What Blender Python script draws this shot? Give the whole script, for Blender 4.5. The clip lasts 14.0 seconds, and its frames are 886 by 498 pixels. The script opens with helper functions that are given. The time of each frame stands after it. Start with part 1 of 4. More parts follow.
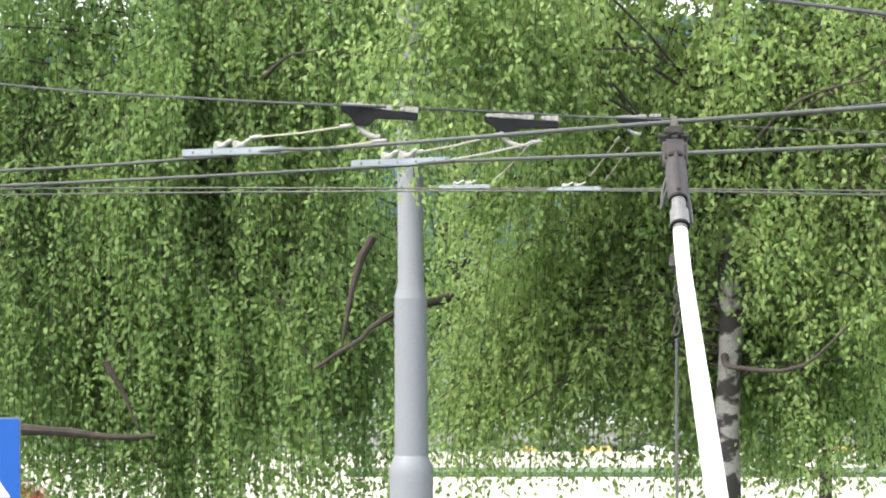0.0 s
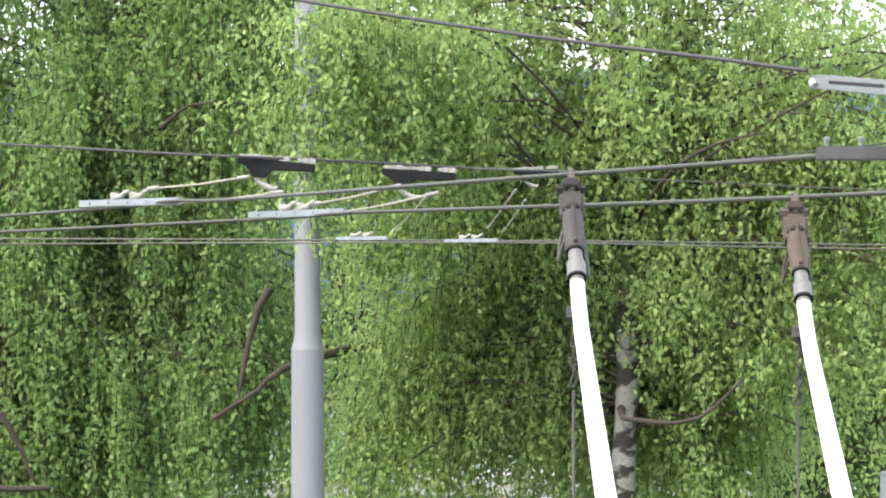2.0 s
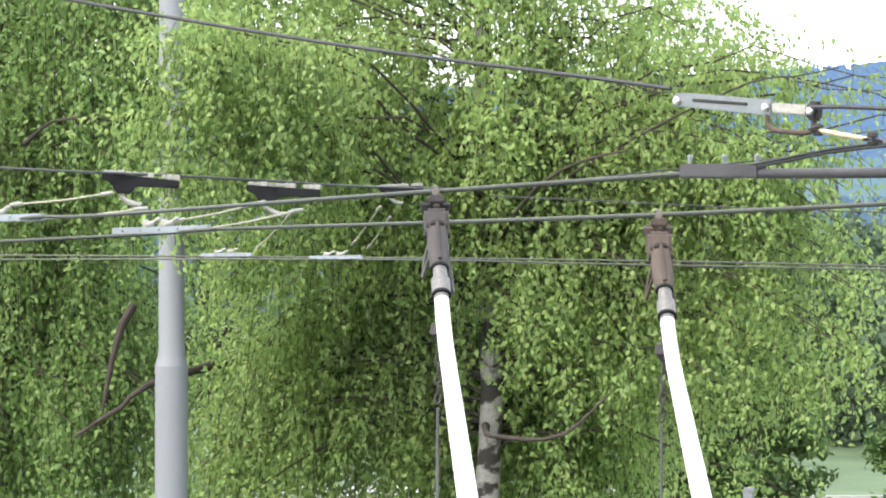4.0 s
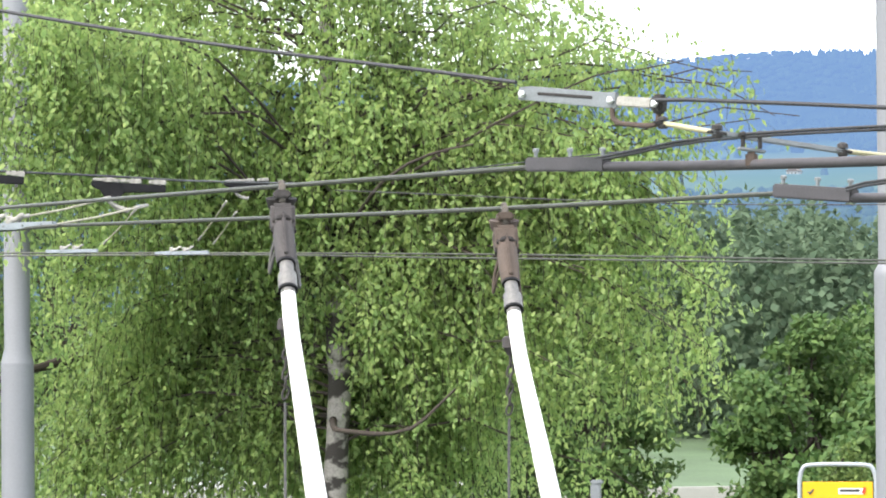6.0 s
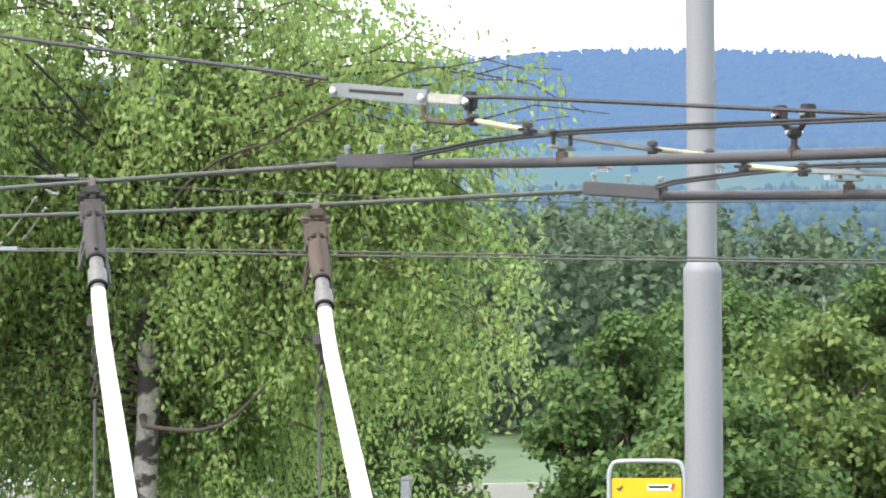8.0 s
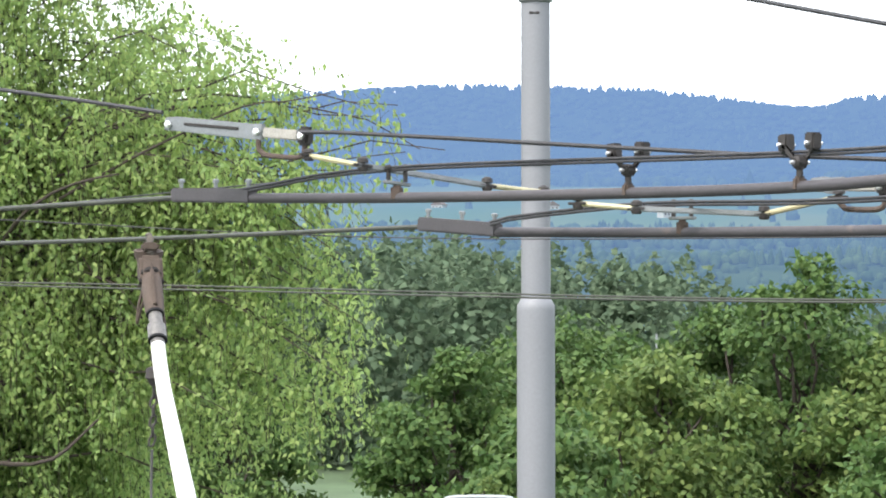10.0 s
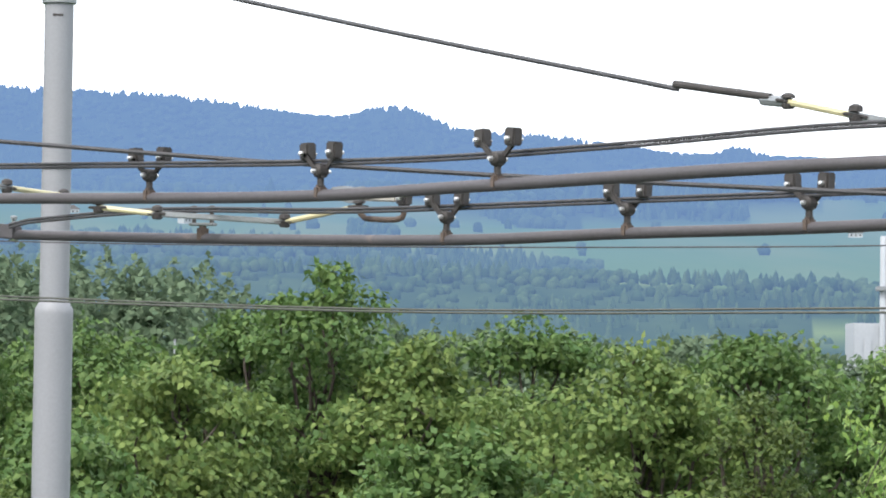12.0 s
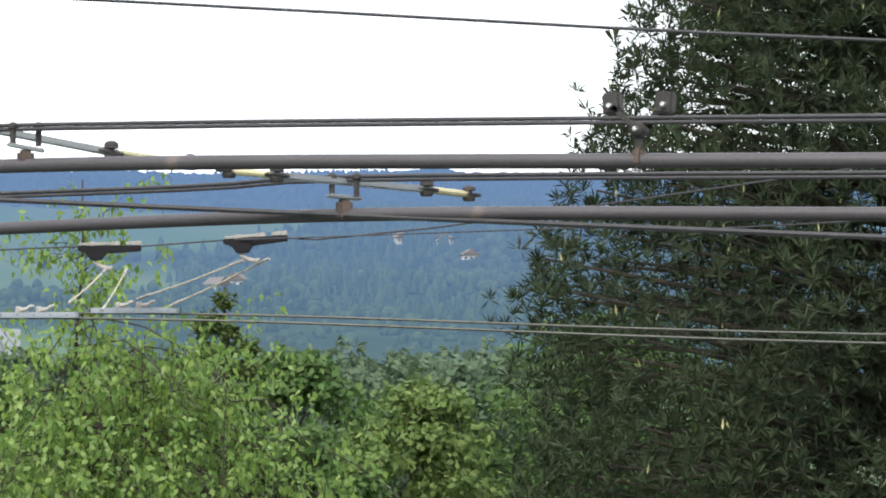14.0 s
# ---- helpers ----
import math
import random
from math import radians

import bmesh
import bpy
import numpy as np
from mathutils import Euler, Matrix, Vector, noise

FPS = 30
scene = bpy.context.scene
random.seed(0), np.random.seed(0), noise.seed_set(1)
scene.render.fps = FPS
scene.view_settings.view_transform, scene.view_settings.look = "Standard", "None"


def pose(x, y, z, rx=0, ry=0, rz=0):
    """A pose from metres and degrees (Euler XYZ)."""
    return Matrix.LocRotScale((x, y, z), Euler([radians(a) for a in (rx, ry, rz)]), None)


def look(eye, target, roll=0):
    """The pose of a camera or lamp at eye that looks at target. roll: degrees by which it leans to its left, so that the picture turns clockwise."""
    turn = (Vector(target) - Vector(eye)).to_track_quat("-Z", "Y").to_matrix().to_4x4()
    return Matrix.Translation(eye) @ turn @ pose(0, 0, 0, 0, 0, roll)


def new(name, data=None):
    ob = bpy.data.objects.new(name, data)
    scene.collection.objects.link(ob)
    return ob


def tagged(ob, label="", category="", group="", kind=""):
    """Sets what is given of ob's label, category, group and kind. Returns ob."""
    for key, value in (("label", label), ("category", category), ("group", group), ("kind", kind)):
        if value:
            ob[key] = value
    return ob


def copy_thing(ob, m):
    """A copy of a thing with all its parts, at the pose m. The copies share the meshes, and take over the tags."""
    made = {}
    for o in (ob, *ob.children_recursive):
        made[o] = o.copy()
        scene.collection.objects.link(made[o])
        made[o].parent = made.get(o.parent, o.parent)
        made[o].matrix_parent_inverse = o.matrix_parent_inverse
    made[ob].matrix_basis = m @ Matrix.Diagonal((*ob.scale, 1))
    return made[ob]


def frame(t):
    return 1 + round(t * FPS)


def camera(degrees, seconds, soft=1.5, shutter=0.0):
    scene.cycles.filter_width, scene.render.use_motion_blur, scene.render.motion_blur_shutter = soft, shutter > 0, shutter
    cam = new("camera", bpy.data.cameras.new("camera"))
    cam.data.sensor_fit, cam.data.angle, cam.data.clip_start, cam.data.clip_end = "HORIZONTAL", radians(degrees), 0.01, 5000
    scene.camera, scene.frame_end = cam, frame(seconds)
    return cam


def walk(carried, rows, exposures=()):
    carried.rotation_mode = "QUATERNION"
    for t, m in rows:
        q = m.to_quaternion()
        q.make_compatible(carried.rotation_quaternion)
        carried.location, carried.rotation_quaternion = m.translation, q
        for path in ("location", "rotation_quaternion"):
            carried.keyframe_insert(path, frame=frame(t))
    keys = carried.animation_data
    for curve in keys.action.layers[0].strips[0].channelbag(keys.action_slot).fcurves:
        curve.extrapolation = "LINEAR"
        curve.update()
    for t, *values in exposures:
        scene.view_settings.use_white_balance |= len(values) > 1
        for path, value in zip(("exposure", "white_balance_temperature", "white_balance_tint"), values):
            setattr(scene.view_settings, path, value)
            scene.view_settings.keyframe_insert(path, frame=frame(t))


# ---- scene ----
cam = camera(14, 14.0, soft=1.9)
EYE = (0.0, 0.0, 5.3)


def aim(bearing, tilt, lean):
    """A pose at the eye: degrees right of +y, degrees above the level, degrees of lean."""
    return pose(*EYE, 90 + tilt, 0, -bearing) @ pose(0, 0, 0, 0, 0, lean)


# seconds, bearing, tilt, lean: the camera stands at one spot and pans to the right
PATH = [
    (0, -17.999, 0.237, -0.218),
    (0.5, -17.468, 0.131, -0.185),
    (1, -17.144, 0.427, -0.245),
    (1.5, -16.954, 0.673, -0.268),
    (2, -16.363, 1.053, -0.133),
    (2.5, -15.536, 1.230, -0.084),
    (2.7, -15.250, 1.164, -0.131),
    (4.8, -13.238, 1.404, -0.156),
    (5, -12.843, 1.353, -0.221),
    (5.5, -12.083, 1.191, -0.170),
    (6, -11.774, 1.215, -0.488),
    (6.5, -11.071, 1.244, -0.536),
    (7, -9.366, 1.121, -0.796),
    (7.2, -9.229, 1.090, -0.803),
    (9.3, -7.356, 1.306, 0.331),
    (9.5, -7.009, 1.339, 0.231),
    (10, -6.137, 1.691, -0.040),
    (10.5, -5.045, 1.765, -0.020),
    (11, -2.976, 1.525, 0.587),
    (11.5, -1.670, 1.660, 0.640),
    (12, 1.477, 1.843, 0.831),
    (12.5, 4.657, 1.610, 0.343),
    (13, 7.486, 1.421, 0.078),
    (13.2, 8.676, 1.514, 0.327),
    (13.5, 11.721, 1.907, -0.092),
    (13.8, 14.599, 2.041, 0.323),
    (14, 15.876, 2.058, 0.227),
]
walk(cam, [(t, aim(b, u, l)) for t, b, u, l in PATH],
     [(0, 0.34), (5, 0.30), (7, 0.28), (9.5, 0.12), (11, 0.05), (12.5, -0.06), (13.2, -0.16), (14, -0.30)])

# ---- light ----
world = bpy.data.worlds.new("overcast_sky")
scene.world = world
world.use_nodes = True
nt = world.node_tree
bg = nt.nodes["Background"]
sky = nt.nodes.new("ShaderNodeTexSky")
sky.sky_type = "NISHITA"
sky.sun_disc = False
sky.sun_elevation = radians(48)
sky.sun_rotation = radians(215)
sky.air_density, sky.dust_density, sky.ozone_density = 1.0, 6.0, 0.6
veil = nt.nodes.new("ShaderNodeMixRGB")      # even cloud cover over the clear sky
veil.inputs[0].default_value = 0.72
veil.inputs[2].default_value = (10.2, 10.6, 11.2, 1)
nt.links.new(sky.outputs[0], veil.inputs[1])
nt.links.new(veil.outputs[0], bg.inputs[0])
bg.inputs[1].default_value = 0.285
sun = new("sun", bpy.data.lights.new("sun", "SUN"))
sun.data.energy = 3.7
sun.data.angle = radians(12)
sun.data.color = (1.0, 0.96, 0.88)
sun.matrix_world = look((-28, -40, 54), (0, 0, 0))


# ---- materials ----
def material(name, colour, rough=0.6, metal=0.0, vary=0.25, scale=8.0, fine=90.0, bump=0.15, stain=None, stain_at=0.6, spec=0.5,
             island=0.0, through_light=0.0, stretch=None):
    """A surface with coarse stains and fine grain; island: variation from piece to piece."""
    m = bpy.data.materials.new(name)
    m.use_nodes = True
    n, k = m.node_tree.nodes, m.node_tree.links
    b = n["Principled BSDF"]
    b.inputs["Roughness"].default_value = rough
    b.inputs["Metallic"].default_value = metal
    b.inputs["Specular IOR Level"].default_value = spec
    co = n.new("ShaderNodeTexCoord")
    big, small = n.new("ShaderNodeTexNoise"), n.new("ShaderNodeTexNoise")
    big.inputs["Scale"].default_value, small.inputs["Scale"].default_value = scale, fine
    big.inputs["Detail"].default_value, small.inputs["Detail"].default_value = 5, 3
    place = co.outputs["Object"]
    if stretch:
        sq = n.new("ShaderNodeVectorMath")
        sq.operation = "MULTIPLY"
        sq.inputs[1].default_value = stretch
        k.new(place, sq.inputs[0])
        place = sq.outputs[0]
    k.new(place, big.inputs["Vector"])
    k.new(place, small.inputs["Vector"])
    add = n.new("ShaderNodeMath")
    add.operation = "ADD"
    k.new(big.outputs[0], add.inputs[0])
    k.new(small.outputs[0], add.inputs[1])
    value = n.new("ShaderNodeMapRange")
    value.inputs["From Min"].default_value, value.inputs["From Max"].default_value = 0.6, 1.4
    value.inputs["To Min"].default_value, value.inputs["To Max"].default_value = 1 - vary, 1 + vary
    k.new(add.outputs[0], value.inputs["Value"])
    hsv = n.new("ShaderNodeHueSaturation")
    hsv.inputs["Color"].default_value = (*colour, 1)
    last = value.outputs[0]
    if island:
        geo = n.new("ShaderNodeNewGeometry")
        r = n.new("ShaderNodeMapRange")
        r.inputs["To Min"].default_value, r.inputs["To Max"].default_value = 1 - island, 1 + island
        k.new(geo.outputs["Random Per Island"], r.inputs["Value"])
        mul = n.new("ShaderNodeMath")
        mul.operation = "MULTIPLY"
        k.new(r.outputs[0], mul.inputs[0])
        k.new(last, mul.inputs[1])
        last = mul.outputs[0]
        hue = n.new("ShaderNodeMapRange")
        hue.inputs["To Min"].default_value, hue.inputs["To Max"].default_value = 0.515, 0.478
        k.new(geo.outputs["Random Per Island"], hue.inputs["Value"])
        k.new(hue.outputs[0], hsv.inputs["Hue"])
    k.new(last, hsv.inputs["Value"])
    colour_out = hsv.outputs[0]
    if stain:
        ramp = n.new("ShaderNodeValToRGB")
        ramp.color_ramp.elements[0].position, ramp.color_ramp.elements[1].position = stain_at, min(1, stain_at + 0.08)
        k.new(big.outputs[0], ramp.inputs[0])
        mix = n.new("ShaderNodeMixRGB")
        mix.inputs[2].default_value = (*stain, 1)
        k.new(ramp.outputs[0], mix.inputs[0])
        k.new(colour_out, mix.inputs[1])
        colour_out = mix.outputs[0]
    k.new(colour_out, b.inputs["Base Color"])
    if bump:
        bp = n.new("ShaderNodeBump")
        bp.inputs["Strength"].default_value, bp.inputs["Distance"].default_value = bump, 0.004
        k.new(add.outputs[0], bp.inputs["Height"])
        k.new(bp.outputs[0], b.inputs["Normal"])
    if through_light:
        tr = n.new("ShaderNodeBsdfTranslucent")
        k.new(colour_out, tr.inputs["Color"])
        ms = n.new("ShaderNodeMixShader")
        ms.inputs[0].default_value = through_light
        k.new(b.outputs[0], ms.inputs[1])
        k.new(tr.outputs[0], ms.inputs[2])
        k.new(ms.outputs[0], n["Material Output"].inputs["Surface"])
    return m


WIRE = material("weathered_copper_wire", (0.07, 0.074, 0.064), 0.55, 0.55, 0.3, 30, 300, 0.1)
STRAND = material("dark_stranded_steel", (0.036, 0.036, 0.041), 0.6, 0.1, 0.3, 40, 400, 0.3, spec=0.4)
RAIL = material("grey_curve_rail", (0.052, 0.048, 0.054), 0.55, 0.0, 0.22, 9, 160, 0.12, (0.12, 0.095, 0.085), 0.66, spec=0.4)
GALV = material("galvanised_steel", (0.20, 0.215, 0.23), 0.45, 0.45, 0.2, 25, 220, 0.1)
ALU = material("pale_grey_aluminium", (0.245, 0.275, 0.305), 0.5, 0.3, 0.15, 20, 200, 0.08)
DARK = material("dark_cast_fitting", (0.040, 0.037, 0.037), 0.6, 0.2, 0.35, 30, 250, 0.2, spec=0.25)
CHROME = material("bright_bolt_steel", (0.75, 0.75, 0.75), 0.28, 0.9, 0.1, 40, 300, 0.05)
RUST = material("rusty_brown_steel", (0.072, 0.052, 0.043), 0.8, 0.1, 0.4, 40, 260, 0.4)
CREAM = material("cream_glass_fibre_rod", (0.36, 0.33, 0.20), 0.45, 0.0, 0.12, 20, 200, 0.05)
ROPE = material("pale_insulating_rope", (0.34, 0.32, 0.25), 0.8, 0.0, 0.25, 60, 400, 0.3)
BLACK = material("black_insulator_plastic", (0.012, 0.012, 0.014), 0.6, 0.0, 0.3, 20, 200, 0.1, spec=0.12)
LIME = material("white_weathered_deposit", (0.30, 0.29, 0.27), 0.9, 0.0, 0.35, 60, 300, 0.5)
POLE = material("white_trolley_pole_paint", (0.82, 0.82, 0.81), 0.38, 0.0, 0.06, 22, 140, 0.1, (0.10, 0.095, 0.10), 0.66)
FERRULE = material("scuffed_bare_ferrule", (0.15, 0.145, 0.14), 0.5, 0.4, 0.4, 60, 260, 0.25, (0.08, 0.075, 0.075), 0.62)
HEADGREY = material("dark_grey_collector_rubber", (0.052, 0.047, 0.047), 0.7, 0.0, 0.3, 18, 180, 0.3, spec=0.25)
# darker than the head's other rubber; for cup, neck band and side lugs
CUP = material("black_head_rubber", (0.018, 0.016, 0.016), 0.7, 0.0, 0.3, 18, 180, 0.3, spec=0.25)
HEADBROWN = material("brown_dusty_collector_rubber", (0.075, 0.057, 0.047), 0.75, 0.0, 0.3, 18, 180, 0.3, spec=0.25)
SHOE = material("worn_brass_shoe", (0.10, 0.088, 0.075), 0.5, 0.5, 0.3, 30, 200, 0.2)
CABLE = material("grey_rubber_cable", (0.085, 0.083, 0.082), 0.7, 0.0, 0.2, 30, 200, 0.15)
POST = material("pale_grey_post_paint", (0.182, 0.190, 0.210), 0.55, 0.0, 0.08, 1.2, 60, 0.06, (0.165, 0.172, 0.188), 0.66)
BARKW = material("white_birch_bark", (0.30, 0.28, 0.26), 0.85, 0.0, 0.4, 6, 60, 0.9, (0.035, 0.030, 0.027), 0.455, stretch=(0.9, 0.9, 1.25))
BARK = material("dark_branch_bark", (0.055, 0.046, 0.040), 0.95, 0.0, 0.4, 9, 80, 0.9, spec=0.1)
LEAF_BIRCH = material("fresh_birch_leaf", (0.285, 0.402, 0.140), 0.55, 0.0, 0.2, 0.7, 30, 0, island=0.2, through_light=0.6, spec=0.35)
LEAF_DEEP = material("deep_green_birch_leaf", (0.215, 0.335, 0.112), 0.55, 0.0, 0.2, 0.7, 30, 0, island=0.2, through_light=0.6, spec=0.35)
LEAF_YOUNG = material("light_young_birch_leaf", (0.16, 0.265, 0.062), 0.5, 0.0, 0.2, 0.7, 30, 0, island=0.24, through_light=0.45)
LEAF_OAK = material("dull_green_tree_leaf", (0.072, 0.130, 0.038), 0.6, 0.0, 0.3, 0.5, 9, 0, island=0.22, through_light=0.3, spec=0.2)
LEAF_LIME = material("yellow_green_young_leaf", (0.108, 0.165, 0.048), 0.6, 0.0, 0.3, 0.5, 9, 0, island=0.22, through_light=0.32, spec=0.2)
LEAF_DARK = material("dark_shrub_leaf", (0.060, 0.092, 0.024), 0.6, 0.0, 0.35, 0.4, 9, 0, island=0.35, through_light=0.25, spec=0.2)
# paler leaf with the valley's haze mixed into its base colour
LEAF_FAR = material("haze_tinted_wood_leaf", (0.092, 0.135, 0.084), 0.8, 0.0, 0.35, 0.08, 1, 0, island=0.25, through_light=0.35, spec=0.1)
# lighter copy of the tree leaf: haze put into the far trees' colour
LEAF_BACK = material("haze_lightened_far_leaf", (0.125, 0.19, 0.085), 0.7, 0.0, 0.3, 0.3, 5, 0, island=0.22, through_light=0.4, spec=0.1)
NEEDLE = material("dark_pine_needle", (0.025, 0.039, 0.018), 0.7, 0.0, 0.35, 0.8, 20, 0, island=0.4, through_light=0.12, spec=0.2)
CANDLE = material("pale_pine_shoot", (0.30, 0.30, 0.13), 0.7, 0.0, 0.2, 5, 30, 0)
GRASS = material("meadow_grass", (0.062, 0.100, 0.046), 0.9, 0.0, 0.4, 0.15, 4, 0.4)
ASPHALT = material("worn_asphalt", (0.055, 0.055, 0.057), 0.9, 0.0, 0.25, 0.5, 40, 0.4)
GRAVEL = material("pale_dry_gravel", (0.40, 0.37, 0.31), 0.95, 0.0, 0.2, 0.3, 20, 0.4)
CONCRETE = material("pale_concrete", (0.26, 0.26, 0.24), 0.9, 0.0, 0.15, 1.0, 30, 0.3)
YELLOWWALL = material("ochre_plaster", (0.72, 0.50, 0.20), 0.9, 0.0, 0.12, 0.5, 20, 0.2)
SIGNBLUE = material("blue_sign_face", (0.004, 0.075, 0.34), 0.4, 0.0, 0.06, 3, 60, 0.02)
SIGNYELLOW = material("yellow_sign_face", (0.62, 0.36, 0.004), 0.4, 0.0, 0.05, 3, 60, 0.02)
SIGNWHITE = material("white_sign_film", (0.80, 0.80, 0.80), 0.4, 0.0, 0.05, 3, 60, 0.02)
SIGNBLACK = material("black_sign_film", (0.02, 0.02, 0.02), 0.5, 0.0, 0.05, 3, 60, 0.02)
SIGNRED = material("red_sign_film", (0.60, 0.05, 0.02), 0.5, 0.0, 0.05, 3, 60, 0.02)
CARPAINT = material("silver_car_paint", (0.55, 0.57, 0.60), 0.3, 0.3, 0.05, 2, 60, 0)
CARRED = material("red_car_paint", (0.22, 0.035, 0.025), 0.3, 0.1, 0.05, 2, 60, 0)
TYRE = material("black_tyre_rubber", (0.02, 0.02, 0.02), 0.8, 0.0, 0.2, 5, 60, 0.1)
GLASS = material("dark_window_glass", (0.02, 0.025, 0.03), 0.08, 0.0, 0.05, 2, 30, 0)
WHITEMETAL = material("white_chimney_steel", (0.30, 0.325, 0.36), 0.5, 0.1, 0.06, 0.2, 3, 0.05)
# house colours muted: distance haze is mixed into plaster and tile
PLASTER = material("hazed_white_plaster", (0.26, 0.29, 0.31), 0.9, 0.0, 0.1, 0.2, 3, 0)
ROOFTILE = material("hazed_brown_roof_tile", (0.11, 0.105, 0.11), 0.9, 0.0, 0.2, 0.3, 4, 0)


# ---- shape helpers ----
def mesh_of(bm, name, mat, smooth=True):
    me = bpy.data.meshes.new(name)
    bm.to_mesh(me)
    bm.free()
    for p in me.polygons:
        p.use_smooth = smooth
    if smooth:
        me.set_sharp_from_angle(angle=radians(38))
    me.materials.append(mat)
    return me


def part(name, bm, mat, parent=None, label="", smooth=True):
    ob = new(name, mesh_of(bm, name, mat, smooth))
    ob.parent = parent
    if label:
        tagged(ob, label)
    return ob


def thing(name, label, category, group="", kind="", at=(0, 0, 0), turn=0):
    ob = new(name)
    ob.empty_display_size = 0.1
    ob.matrix_world = pose(*at, 0, 0, turn)
    return tagged(ob, label, category, group, kind)


def smooth_line(points, step=0.1):
    """A Catmull-Rom line through the points."""
    p = [Vector(q) for q in points]
    p = [2 * p[0] - p[1]] + p + [2 * p[-1] - p[-2]]
    out = []
    for i in range(1, len(p) - 2):
        a, b, c, d = p[i - 1:i + 3]
        n = max(1, int((c - b).length / step))
        for j in range(n):
            t = j / n
            out.append(0.5 * (2 * b + (c - a) * t + (2 * a - 5 * b + 4 * c - d) * t * t + (3 * b - a - 3 * c + d) * t ** 3))
    return out + [p[-2]]


def tube(points, radius, seg=8, bm=None, caps=True):
    """A swept round bar; radius is a number, or one for each point."""
    bm = bm or bmesh.new()
    p = [Vector(q) for q in points]
    rad = radius if isinstance(radius, (list, tuple)) else [radius] * len(p)
    rings, side = [], None
    for i, q in enumerate(p):
        d = (p[min(i + 1, len(p) - 1)] - p[max(i - 1, 0)]).normalized()
        if side is None:
            side = d.cross(Vector((0, 0, 1)) if abs(d.z) < 0.9 else Vector((1, 0, 0))).normalized()
        side = (side - d * side.dot(d)).normalized()
        up = side.cross(d)
        rings.append([bm.verts.new(q + rad[i] * (math.cos(a) * side + math.sin(a) * up)) for a in [2 * math.pi * s / seg for s in range(seg)]])
    for a, b in zip(rings, rings[1:]):
        for s in range(seg):
            bm.faces.new((a[s], a[(s + 1) % seg], b[(s + 1) % seg], b[s]))
    if caps:
        for row in (rings[0][::-1], rings[-1]):
            bm.faces.new([bm.verts.new(v.co) for v in row])
    return bm


def box(size, m=None, bevel=0.0, bm=None):
    """A box with bevelled edges, centred, moved by m."""
    b = bmesh.new()
    bmesh.ops.create_cube(b, size=1, matrix=Matrix.Diagonal((*size, 1)))
    if bevel:
        bmesh.ops.bevel(b, geom=b.edges[:], offset=bevel, segments=2, affect="EDGES")
    if m is not None:
        b.transform(m)
    if bm is None:
        return b
    me = bpy.data.meshes.new("joined")
    b.to_mesh(me)
    b.free()
    bm.from_mesh(me)
    bpy.data.meshes.remove(me)
    return bm


def profile(outline, depth, m=None, bevel=0.0):
    """An outline in x and z, given thickness along y."""
    b = bmesh.new()
    f = b.faces.new([b.verts.new((x, -depth / 2, z)) for x, z in outline])
    r = bmesh.ops.extrude_face_region(b, geom=[f])
    bmesh.ops.translate(b, verts=[v for v in r["geom"] if isinstance(v, bmesh.types.BMVert)], vec=(0, depth, 0))
    bmesh.ops.recalc_face_normals(b, faces=b.faces[:])
    if bevel:
        bmesh.ops.bevel(b, geom=b.edges[:], offset=bevel, segments=2, affect="EDGES")
    if m is not None:
        b.transform(m)
    return b


def lathe(rings, seg=20, m=None):
    """A turned shape about z from (radius, height) pairs."""
    b = bmesh.new()
    rows = [[b.verts.new((r * math.cos(2 * math.pi * s / seg), r * math.sin(2 * math.pi * s / seg), z)) for s in range(seg)] for r, z in rings]
    for a, c in zip(rows, rows[1:]):
        for s in range(seg):
            b.faces.new((a[s], a[(s + 1) % seg], c[(s + 1) % seg], c[s]))
    for row in (rows[0][::-1], rows[-1]):
        b.faces.new([b.verts.new(v.co) for v in row])
    if m is not None:
        b.transform(m)
    return b


def along(a, b):
    """The pose at a whose x axis points to b, z as upright as it can be."""
    x = (Vector(b) - Vector(a)).normalized()
    y = Vector((0, 0, 1)).cross(x).normalized()
    z = x.cross(y)
    return Matrix.Translation(a) @ Matrix((x, y, z)).transposed().to_4x4()


def many_faces(name, verts, corners, mat):
    """A mesh of loose faces from an array (faces, corners, 3)."""
    me = bpy.data.meshes.new(name)
    n = len(verts)
    me.vertices.add(n * corners)
    me.vertices.foreach_set("co", np.ascontiguousarray(verts, dtype=np.float32).ravel())
    me.loops.add(n * corners)
    me.loops.foreach_set("vertex_index", np.arange(n * corners, dtype=np.int32))
    me.polygons.add(n)
    me.polygons.foreach_set("loop_start", np.arange(0, n * corners, corners, dtype=np.int32))
    me.polygons.foreach_set("loop_total", np.full(n, corners, dtype=np.int32))
    me.update(calc_edges=True)
    me.materials.append(mat)
    return me


